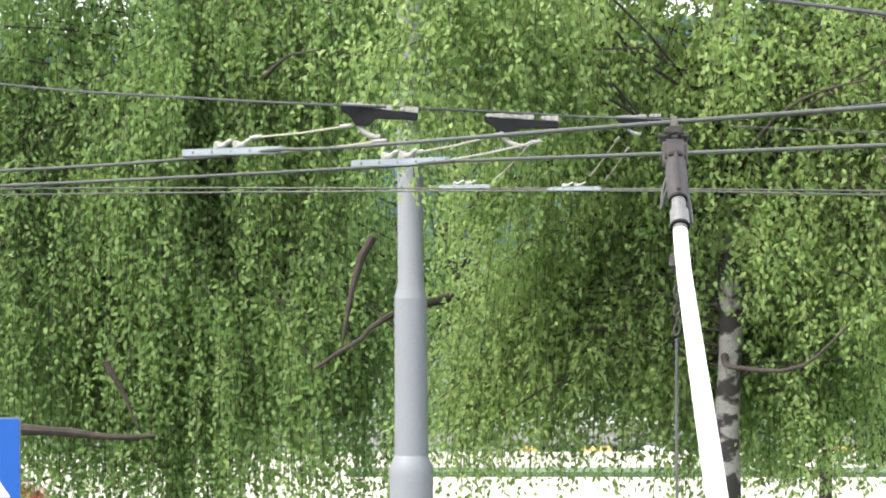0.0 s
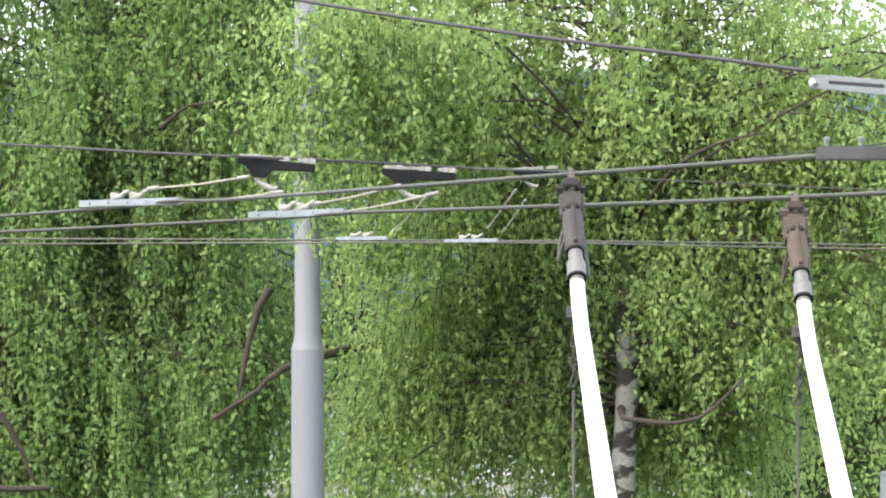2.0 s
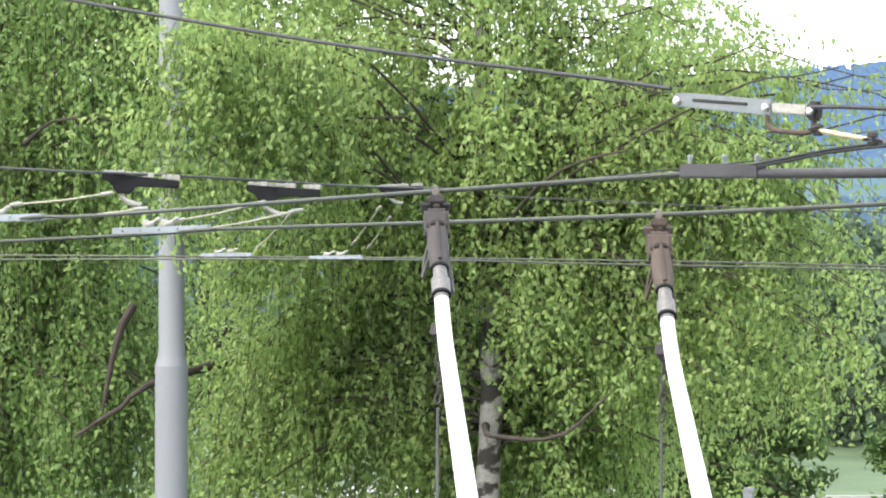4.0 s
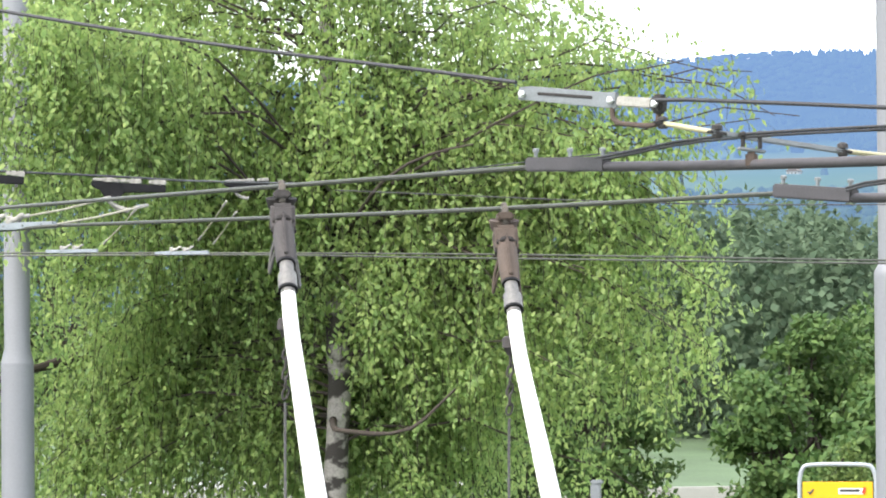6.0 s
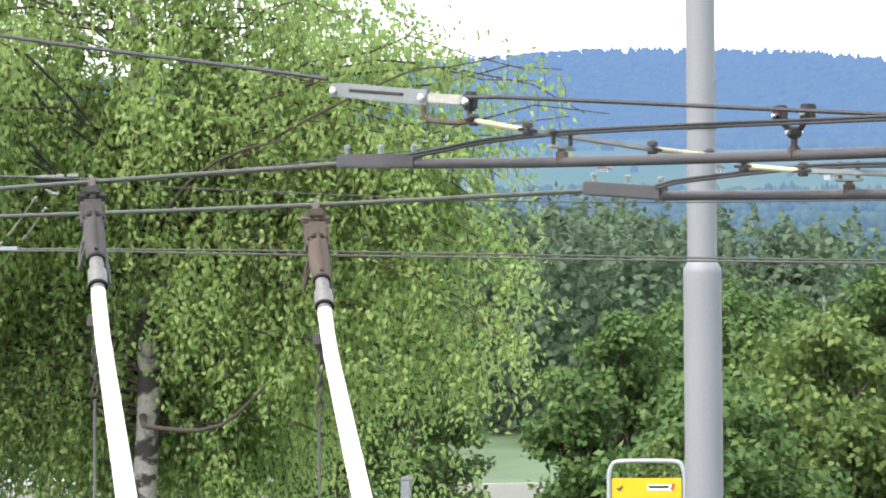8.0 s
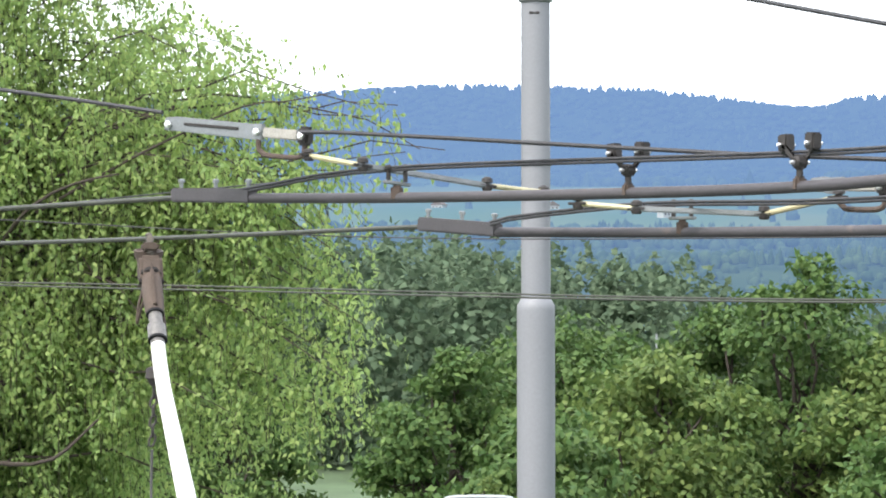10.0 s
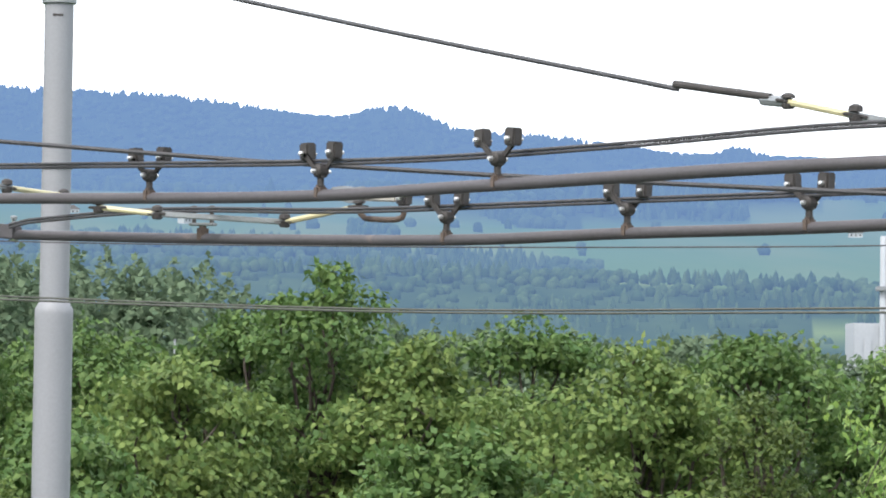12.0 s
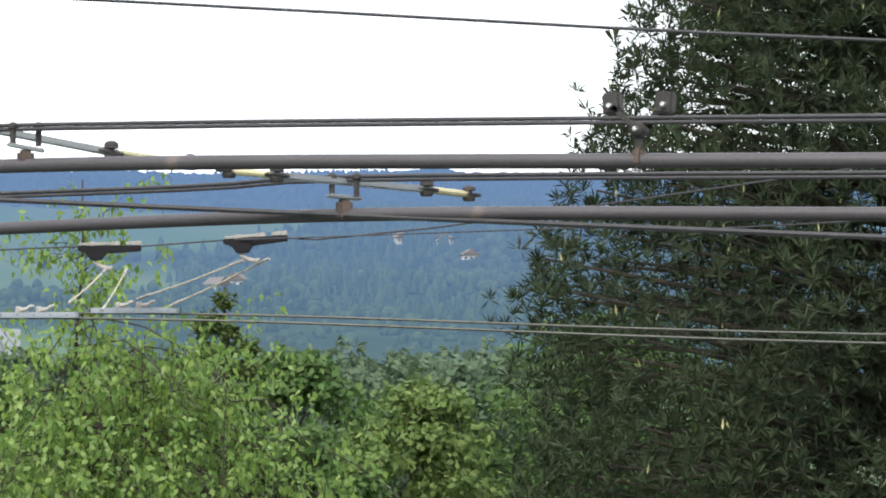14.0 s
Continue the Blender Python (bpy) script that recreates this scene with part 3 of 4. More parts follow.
ties([((-6.179, 22.051, 5.853), (-5.612, 20.651, 6.047)), ((-6.059, 21.98, 5.829), (-5.583, 20.762, 5.987)), ((-6.871, 22.264, 5.844), (-6.242, 20.887, 6.013))], "pale insulating ropes from insulator to clamp bar")
ties([((2.72, 15.5, 5.62), (2.93, 15.73, 5.78)), ((2.86, 15.45, 5.59), (3.02, 15.73, 5.78))], "pale insulating ropes from insulator to clamp bar")
ties([((3.10, 15.9, 5.65), (3.45, 15.3, 5.81)), ((3.24, 15.85, 5.62), (3.56, 15.28, 5.82))], "pale insulating ropes from insulator to clamp bar")


# ---- cross ties over the rails ----
def cross_tie(a, b, c, d, seat, label):
    """Rod a-b, flat bar b-c, rod c-d; a seat plate on the rail under the bar."""
    o = Vector(a)
    t = thing("cross_tie", label, "tie bar", "cross ties", at=a)

    def rel(bm):
        bm.transform(Matrix.Translation(-o))
        return bm

    A, B, C, D = Vector(a), Vector(b), Vector(c), Vector(d)
    part("insulating_rod", rel(tube([A, B], 0.0062, 8)), CREAM, t, "cream glass-fibre rod")
    part("insulating_rod", rel(tube([C, D], 0.0062, 8)), CREAM, t, "cream glass-fibre rod")
    m = along(B, C)
    ln = (C - B).length
    part("flat_bar", rel(box((ln + 0.03, 0.012, 0.013), m @ pose(ln / 2, 0, 0), 0.003)), GALV, t, "galvanised flat bar")
    for q, h in ((A, 0.016), (B, 0.02), (C, 0.02), (D, 0.016)):
        part("clevis", rel(lathe([(0.010, -0.012), (0.012, -0.008), (0.012, -0.003), (0.006, -0.003), (0.006, 0.006), (0.013, 0.007), (0.012, h - 0.004), (0.005, h)], 10, Matrix.Translation(q))), DARK, t, "dark clevis pin")
        part("jaw", rel(box((0.045, 0.017, 0.006), Matrix.Translation(q) @ along(A, D).to_3x3().to_4x4(), 0.002)), DARK, t)
    sp = Vector(seat)
    part("seat_plate", rel(box((0.062, 0.022, 0.007), Matrix.Translation(sp + Vector((0, 0, 0.030))) @ along(A, D).to_3x3().to_4x4(), 0.002)), GALV, t, "pale seat plate")
    part("rail_clamp", rel(box((0.026, 0.026, 0.036), Matrix.Translation(sp + Vector((0, 0, 0.008))), 0.005)), RUST, t, "brown clamp on the rail")
    for s in (-0.02, 0.02):
        part("bolt", rel(lathe([(0.005, 0), (0.005, 0.028), (0.009, 0.03), (0.009, 0.036), (0.004, 0.04)], 8, Matrix.Translation(sp + Vector((s, -s * 0.4, 0.032))))), DARK, t)
    return t



def span_bracket(a, b, c):
    """A slotted plate on a guy wire with a rusty shackle below its end."""
    o = Vector(a)
    t = thing("span_bracket", "pale slotted plate bracket with a rusty shackle", "bracket", "span brackets", at=a)
    m = Matrix.Translation(-o) @ along(a, b)
    ln = (Vector(b) - o).length
    plate = profile([(-0.016, 0.016), (0.02, 0.02), (ln - 0.02, 0.018), (ln + 0.014, 0.02), (ln + 0.014, -0.018), (ln - 0.03, -0.018), (0.02, -0.014), (-0.016, -0.014)], 0.012, m, 0.002)
    part("plate", plate, GALV, t)
    part("slot", box((ln * 0.62, 0.004, 0.007), m @ pose(ln * 0.48, -0.007, 0.004), 0.0015), DARK, t, "dark slot")
    gap = (Vector(c) - Vector(b)).length
    part("link_block", box((gap * 0.75, 0.02, 0.024), m @ pose(ln + gap * 0.5, 0, 0.0), 0.003), LIME, t, "pale link block")
    part("end_clamp", box((0.032, 0.028, 0.044), m @ pose(ln + gap, 0, 0.0), 0.006), DARK, t, "dark end clamp")
    part("shackle", tube([m @ Vector(q) for q in smooth_line([(ln, 0, -0.016), (ln + 0.004, 0, -0.040), (ln + 0.02, 0, -0.05), (ln + gap - 0.02, 0, -0.05), (ln + gap, 0, -0.038), (ln + gap, 0, -0.018)], 0.01)], 0.0065, 8), RUST, t, "rusty bent shackle")
    for x in (0.0, ln, ln + gap):
        part("bolt", lathe([(0.010, 0), (0.010, 0.006), (0.006, 0.009)], 6, m @ pose(x, -0.008 if x < ln + 0.01 else -0.015, 0, 90)), CHROME, t, "bright bolt head")


cross_tie((-1.162, 7.996, 5.748), (-1.032, 7.933, 5.721), (-0.772, 8.113, 5.684), (-0.657, 8.274, 5.675), (-0.957, 7.943, 5.652), "galvanised cross tie with cream rods over the rail")
cross_tie((-0.564, 8.08, 5.641), (-0.43, 8.038, 5.627), (-0.145, 7.949, 5.61), (0.016, 7.85, 5.642), (-0.33, 8.08, 5.577), "galvanised cross tie with cream rods over the rail")
cross_tie((0.753, 6.205, 5.763), (0.85, 6.061, 5.731), (1.123, 5.996, 5.679), (1.274, 6.068, 5.668), (0.962, 5.90, 5.648), "galvanised cross tie with cream rods over the rail")
cross_tie((1.339, 6.054, 5.655), (1.419, 6.035, 5.648), (1.709, 6.116, 5.633), (1.8, 6.162, 5.628), (1.545, 6.06, 5.584), "galvanised cross tie with cream rods over the rail")
TERMINAL = thing("wire_terminal", "dark swaged terminal ending a guy wire", "terminal", "wire terminals", at=(0.576, 6.424, 5.808))
part("sleeve", tube([(0, 0, 0), Vector((0.727, 6.238, 5.773)) - Vector((0.576, 6.424, 5.808))], 0.0075, 10), DARK, TERMINAL)
part("fork", tube([Vector((0.715, 6.259, 5.77)) - Vector((0.576, 6.424, 5.808)), Vector((0.753, 6.205, 5.763)) - Vector((0.576, 6.424, 5.808))], 0.010, 8), GALV, TERMINAL, "galvanised fork")
span_bracket((-1.524, 8.261, 5.837), (-1.294, 8.118, 5.809), (-1.184, 8.033, 5.802))
span_bracket((-0.03, 7.95, 5.672), (0.02, 7.9, 5.669), (0.111, 7.799, 5.661))



# ---- trolley poles with their collector heads ----
def link(m, ln, wd, r):
    """One oval chain link, long axis z."""
    pts = []
    for i in range(13):
        a = 2 * math.pi * i / 12
        pts.append(m @ Vector((wd / 2 * math.cos(a), 0, ln / 2 * math.sin(a))))
    return tube(pts, r, 6, None, False)


def trolley_pole(at, heading, rubber, label):
    """Origin where the shoe meets the wire; x runs towards the pole's foot, z up."""
    t = thing("trolley_pole", label, "trolley pole", "trolley poles", at=at, turn=heading)
    t.scale = (0.9, 0.9, 0.86)
    # shoe that straddles the wire
    shoe = profile([(-0.050, 0.010), (0.035, 0.010), (0.042, 0.0), (0.042, -0.052), (0.030, -0.060), (-0.048, -0.056), (-0.054, -0.04), (-0.054, 0.002)], 0.020, None, 0.005)
    part("shoe", shoe, SHOE, t, "worn metal contact shoe")
    part("shoe_keeper", box((0.06, 0.050, 0.026), pose(0.020, 0, -0.026), 0.006), rubber, t)
    part("shoe_screw", lathe([(0.011, 0), (0.011, 0.004), (0.005, 0.010)], 10, pose(-0.012, 0, 0.009)), SHOE, t)
    # cup under the shoe, with a lip
    cup = lathe([(0.014, -0.118), (0.030, -0.108), (0.043, -0.088), (0.050, -0.070), (0.053, -0.058), (0.046, -0.055), (0.036, -0.062)], 20, pose(-0.006, 0, 0.020, 0, 8, 0) @ Matrix.Diagonal((1, 0.86, 1, 1)))
    part("cup", cup, CUP if rubber is HEADGREY else RUST, t, "rubber cup round the swivel")
    # body plate, then ribbed sleeve along the head's slope
    part("head_body", profile([(-0.03, -0.075), (0.030, -0.050), (0.056, -0.058), (0.092, -0.130), (0.060, -0.150), (0.012, -0.138), (-0.02, -0.112)], 0.070, None, 0.010), rubber, t, "moulded body with a slot")
    part("slot", box((0.032, 0.071, 0.010), pose(0.012, 0, -0.094, 0, 48, 0), 0.004), BLACK, t, "dark slot")
    part("spring_box", lathe([(0.020, -0.03), (0.024, -0.02), (0.024, 0.02), (0.018, 0.03)], 14, pose(0.042, 0, -0.165, 0, 20, 0)), rubber, t)
    a, b = Vector((0.055, 0, -0.118)), Vector((0.186, 0, -0.238))
    m = along(a, b)
    ln = (b - a).length
    part("sleeve", lathe([(0.026, 0), (0.031, 0.02), (0.031, ln * 0.6), (0.0285, ln * 0.93), (0.0265, ln)], 18, m @ pose(0, 0, 0, 0, 90, 0)), rubber, t, "long moulded rubber sleeve")
    part("neck_band", lathe([(0.031, -0.006), (0.036, -0.004), (0.036, 0.008), (0.030, 0.012)], 18, m @ pose(0, 0, 0, 0, 90, 0)), CUP, t, "black rubber neck band")
    part("sleeve_keel", box((ln * 1.12, 0.011, 0.026), m @ pose(ln * 0.40, 0, 0.026), 0.004), rubber, t)
    for y in (-0.027, 0.027):
        part("side_lug", box((0.022, 0.014, 0.018), m @ pose(ln * 0.16, y * 1.1, 0.0), 0.004), CUP, t)
    for x in (0.32, 0.58, 0.82):
        part("sleeve_rib", box((0.016, 0.046, 0.030), m @ pose(ln * x, 0, -0.022), 0.006), rubber, t)
    # bare ferrule and clamp collar
    c = Vector((0.262, 0, -0.318))
    m2 = along(b, c)
    l2 = (c - b).length
    part("ferrule", lathe([(0.0205, -0.01), (0.0205, l2 + 0.02)], 18, m2 @ pose(0, 0, 0, 0, 90, 0)), FERRULE, t, "scuffed bare metal ferrule")
    part("collar", lathe([(0.0215, l2 * 0.45), (0.027, l2 * 0.47), (0.0275, l2), (0.0225, l2 + 0.006)], 18, m2 @ pose(0, 0, 0, 0, 90, 0)), FERRULE, t, "dull clamp collar")
    part("strap", lathe([(0.0275, l2 - 0.004), (0.0285, l2 - 0.002), (0.0285, l2 + 0.004), (0.0275, l2 + 0.006)], 18, m2 @ pose(0, 0, 0, 0, 90, 0)), BLACK, t, "black strap")
    part("strap", lathe([(0.0260, -0.006), (0.0268, -0.004), (0.0268, 0.003), (0.0260, 0.005)], 18, m2 @ pose(0, 0, 0, 0, 90, 0)), BLACK, t, "black strap")
    part("lug", profile([(-0.005, -0.01), (0.055, -0.02), (0.052, -0.052), (0.02, -0.058), (-0.022, -0.045)], 0.012, m2 @ pose(0.02, 0, -0.008), 0.003), HEADGREY, t, "dark lug plate")
    # the white tube, bending to a flatter run
    pts = smooth_line([tuple(c - Vector((0.010, 0, -0.0105))), tuple(c + Vector((0.025, 0, -0.030))), (0.345, 0, -0.398), (0.44, 0, -0.462), (0.62, 0, -0.552), (1.6, 0, -1.02), (3.4, 0, -1.87), (5.2, 0, -2.70)], 0.06)
    n = len(pts)
    part("tube", tube(pts, [0.0205 + 0.0075 * min(1, i / 22) for i in range(n)], 18), POLE, t, "white painted tube, chipped near its head")
    # cables
    for q, r in (([(-0.046, 0.016, -0.028), (-0.070, 0.02, -0.060), (-0.083, 0.02, -0.098), (-0.074, 0.015, -0.125), (-0.05, 0.01, -0.112), (-0.018, 0.01, -0.102)], 0.0058),
                 ([(-0.010, 0.012, -0.110), (-0.028, 0.03, -0.17), (-0.035, 0.045, -0.24), (-0.012, 0.05, -0.300), (0.030, 0.045, -0.305), (0.072, 0.035, -0.265), (0.112, 0.02, -0.205)], 0.0062),
                 ([(0.030, -0.018, -0.150), (0.030, -0.034, -0.21), (0.030, -0.038, -0.265), (0.045, -0.03, -0.225), (0.062, -0.016, -0.185)], 0.0048)):
        part("cable", tube(smooth_line(q, 0.012), r, 8), CABLE if rubber is HEADGREY else rubber, t, "looped rubber cable")
    # chain, rubber buffer and pull rope
    z, x = -0.335, 0.185
    lk = mesh_of(link(Matrix.Identity(4), 0.040, 0.017, 0.0036), "link", HEADGREY)
    for i in range(10):
        if i == 3:
            part("buffer", lathe([(0.010, 0.026), (0.024, 0.020), (0.026, -0.010), (0.020, -0.014), (0.010, -0.035)], 16, pose(x, 0, z)), HEADGREY, t, "dark rubber buffer")
            x, z = x - 0.012, z - 0.052
            continue
        o = new("link", lk)
        o.parent = t
        o.matrix_local = pose(x, 0, z, 0, 16, 90 * (i % 2))
        x, z = x - 0.0085, z - 0.030
    rope = [(x, 0, z), (x - 0.03, 0, z - 0.25), (x + 0.02, 0, z - 0.9), (x + 0.35, 0, z - 1.9), (x + 0.9, 0, z - 2.9)]
    part("pull_rope", tube(smooth_line(rope, 0.1), 0.0042, 6), CABLE, t, "thin dark pull rope")
    return t


i_l = min(LINE_L[-80:], key=lambda q: abs(q.x / q.y + 0.2549))
i_r = min(LINE_R[-80:], key=lambda q: abs(q.x / q.y + 0.1900))
trolley_pole(tuple(i_l), math.degrees(math.atan2(-0.951, 0.308)), HEADGREY, "white trolley pole with dark grey collector head on the wire")
trolley_pole(tuple(i_r), math.degrees(math.atan2(-0.960, 0.280)), HEADBROWN, "white trolley pole with dusty brown collector head on the wire")


# ---- trees ----
def limbs(rng, base, tips, r0, r1, wob=0.12):
    """Joined tapering limbs from a base to several tips."""
    bm = bmesh.new()
    for q in tips:
        a, b = Vector(base), Vector(q)
        n = 6
        pts, rr = [], []
        for i in range(n + 1):
            t = i / n
            p = a.lerp(b, t)
            p.z += 0.25 * math.sin(t * math.pi) * (b - a).length * 0.2
            if 0 < i < n:
                p += Vector((rng.normal(), rng.normal(), rng.normal())) * wob * 0.5
            pts.append(p)
            rr.append(r0 + (r1 - r0) * t)
        tube(pts, rr, 6, bm)
    return bm


def twig_mesh(lines, r):
    """Thin three-sided twigs as loose faces."""
    faces = []
    for p in lines:
        for a, b in zip(p[:-1], p[1:]):
            for k in range(2):
                ang = k * 1.57
                o = np.array([math.cos(ang), math.sin(ang), 0]) * r
                faces.append([a - o, a + o, b + o * 0.7, b - o * 0.7])
    return np.array(faces)


def taper(r, n):
    """Radii of a limb that thins and knots towards its end."""
    return [r * (1.05 - 0.75 * i / max(1, n - 1)) * (1 + 0.12 * math.sin(i * 2.3)) for i in range(n)]


def birch(at, height, trunk_r, seed, leaf_mat, start_sets, low, high, label, leaf=0.06, gap=0.03, reach=0.35, rise=0.0, bends=(), boughs=(), trunk_mat=None, clear=False, bunch=34):
    """A birch: pale trunk, dark limbs that arch into the given boxes (centre, half sizes, twig count, twig length), leafy twigs hanging from them."""
    rng = np.random.default_rng(seed)
    t = thing("birch_tree", label, "tree", "birch trees", at=at)
    o = np.array(at)
    n = 14
    pts = [(rng.normal() * 0.05 * (i > 0) + (bends[0] if bends else 0) * (i / n) ** 2, rng.normal() * 0.05 * (i > 0), height * i / n) for i in range(n + 1)]
    stem = smooth_line(pts, 0.4)
    part("trunk", tube(stem, [trunk_r * (1.15 - 1.0 * i / (len(stem) - 1)) * (1 + 0.06 * math.sin(i * 1.9)) for i in range(len(stem))], 14), trunk_mat or BARKW, t, "cracked white birch trunk")
    places, faces, lines = [], [], []
    wood = bmesh.new()
    for c, h, count, *short in start_sets:
        scale = short[0] if short else 1.0
        k = max(3, count // (short[1] if len(short) > 1 else bunch))
        for lobe in np.array(c) + rng.uniform(-1, 1, (k, 3)) * np.array(h):
            side = lobe - o
            far = math.hypot(side[0], side[1])
            z0 = float(np.clip(side[2] + (far * rng.uniform(-0.5, 0.0) if side[2] > 6.5 else rng.uniform(0.1, 1.0)), 1.2, height * 0.9))
            a, b = Vector((0, 0, z0)), Vector(side)
            arm = []
            for i in range(8):
                f = i / 7
                q = a.lerp(b, f) + Vector((0, 0, 0.22 * far * math.sin(f * math.pi) * 0.6))
                arm.append(q + Vector(rng.normal(0, 0.05, 3)) * (0 < i < 7))
            r0 = min(0.014, 0.003 + 0.0028 * far) * (trunk_r / 0.12) ** 0.5
            tube(arm, [r0 * (1 - f / 7) + 0.004 for f in range(8)], 5, wood)
            az = math.atan2(side[1], side[0])
            for j in range(max(2, count // k)):
                f = rng.uniform(0.25, 1.0) * 6.99
                q = np.array(arm[int(f)].lerp(arm[int(f) + 1], f % 1)) + o + rng.normal(0, 0.19, 3)
                if far > 2.2:
                    q = lobe + (q - lobe) * 0.7
                if clear and q[1] < at[1] and abs(q[0] / q[1] - at[0] / at[1]) < 0.007 and q[2] < 5.6:
                    q[1] = at[1] + rng.uniform(0.3, 1.5)      # thin growth before the trunk
                ln = rng.uniform(low, high) * scale
                m = max(4, int(ln / gap))
                w = np.linspace(0, 1, m)
                ang = az + rng.normal(0, 1.3)
                out = reach * rng.uniform(0.2, 1.3) * min(1.0, ln + 0.3)
                bow = 1 - (1 - w) ** 2
                line = np.stack([q[0] + math.cos(ang) * out * bow, q[1] + math.sin(ang) * out * bow, q[2] + rise * ln * np.sin(w * 2.2) - (1 - rise) * ln * (0.35 * w + 0.65 * w ** 1.8)], axis=1)
                line += np.cumsum(rng.normal(0, 0.006, line.shape), axis=0)
                lines.append(line[:: max(1, m // 3)])
                places.append(line + rng.normal(0, 0.034, line.shape))
                turn = np.array([math.cos(ang), math.sin(ang), 0]) * 0.35 + side / (np.linalg.norm(side[:2]) + 0.5) * (0.45, 0.45, 0) + (0, 0, 0.55)
                faces.append(np.repeat(turn[None], len(line), axis=0))
    tagged(part("branchwork", wood, BARK, t), "dark arching branches", kind="stuff")
    places, faces = np.concatenate(places), np.concatenate(faces)
    part_ob = new("crown", many_faces("crown", leaf_faces(rng, places, leaf * 1.25, leaf * 0.68, 1.1, 0.75, faces, 0.55) - o, 4, leaf_mat))
    part_ob.parent = t
    tagged(part_ob, "hanging fresh green birch foliage")
    tw = new("twig", many_faces("twig", twig_mesh(lines, 0.0026) - o, 4, BARK))
    tw.parent = t
    tagged(tw, kind="stuff")
    for bough in boughs:
        run = smooth_line([tuple(Vector(q) - Vector(at)) for q in bough[0]], 0.15)
        part("limb", tube(run, taper(bough[1] * 0.75, len(run)), 8), BARK, t, "bare dark limb")
    return t


def broad_tree(name, at, height, radius, seed, mat, label, leaf=0.2, count=16000, low=0.25, squash=1.0, group="roadside trees", kind=""):
    """A leafy tree: trunk, limbs, and a crown of many leaf sprays on uneven lobes."""
    rng = np.random.default_rng(seed)
    t = thing(name, label, "tree", group, kind, at=at)
    girth = 0.021 * height if radius > 1 else 0.03
    part("trunk", tube([(0, 0, 0), (0.1, 0, height * 0.3), (0, 0.1, height * 0.55), (0.05, 0, height * 0.9)], [girth, girth * 0.8, girth * 0.55, 0.012], 8), BARK, t)
    k = 75
    lobes = []
    while len(lobes) < k:
        q = rng.uniform(-1, 1, 3)
        if 0.35 < np.linalg.norm(q) < 1:
            lobes.append((q[0] * radius * 0.86, q[1] * radius * 0.86, height * (low + (1 - low) * (0.5 + 0.47 * q[2]))))
    lobes[0] = (0.0, 0.0, height * 0.95)
    lobes[1] = (radius * 0.25, 0.1, height * 0.88)
    lobes[2] = (-radius * 0.22, 0.0, height * 0.87)
    lobes[3] = (radius * 0.05, -radius * 0.15, height * 0.9)
    lobes = np.array(lobes)
    part("branching", limbs(rng, (0, 0, height * 0.3), [tuple(q) for q in lobes[::2]], 0.02 * height * 0.4, 0.015, 0.3), BARK, t)
    size = radius * rng.uniform(0.13, 0.27, k)
    i = rng.integers(0, k, count)
    d = rng.normal(size=(count, 3))
    d /= np.linalg.norm(d, axis=1)[:, None]
    rr = size[i] * (0.45 + 0.68 * rng.uniform(0, 1, count) ** 0.7)
    wob = 1 + 0.3 * np.sin(d[:, 0] * 7 + i) * np.cos(d[:, 2] * 6 + i * 2)
    p = lobes[i] + d * (rr * wob)[:, None] * np.array([1.15, 1.15, 0.62 * squash])
    turn = d + (0, 0, 0.6) + (lobes[i] - lobes.mean(axis=0)) / radius * 0.4
    c = new("crown", many_faces("crown", leaf_faces(rng, p, leaf, leaf * 0.72, 0.35, 1.0, turn, 0.6), 4, mat))
    c.parent = t
    return t


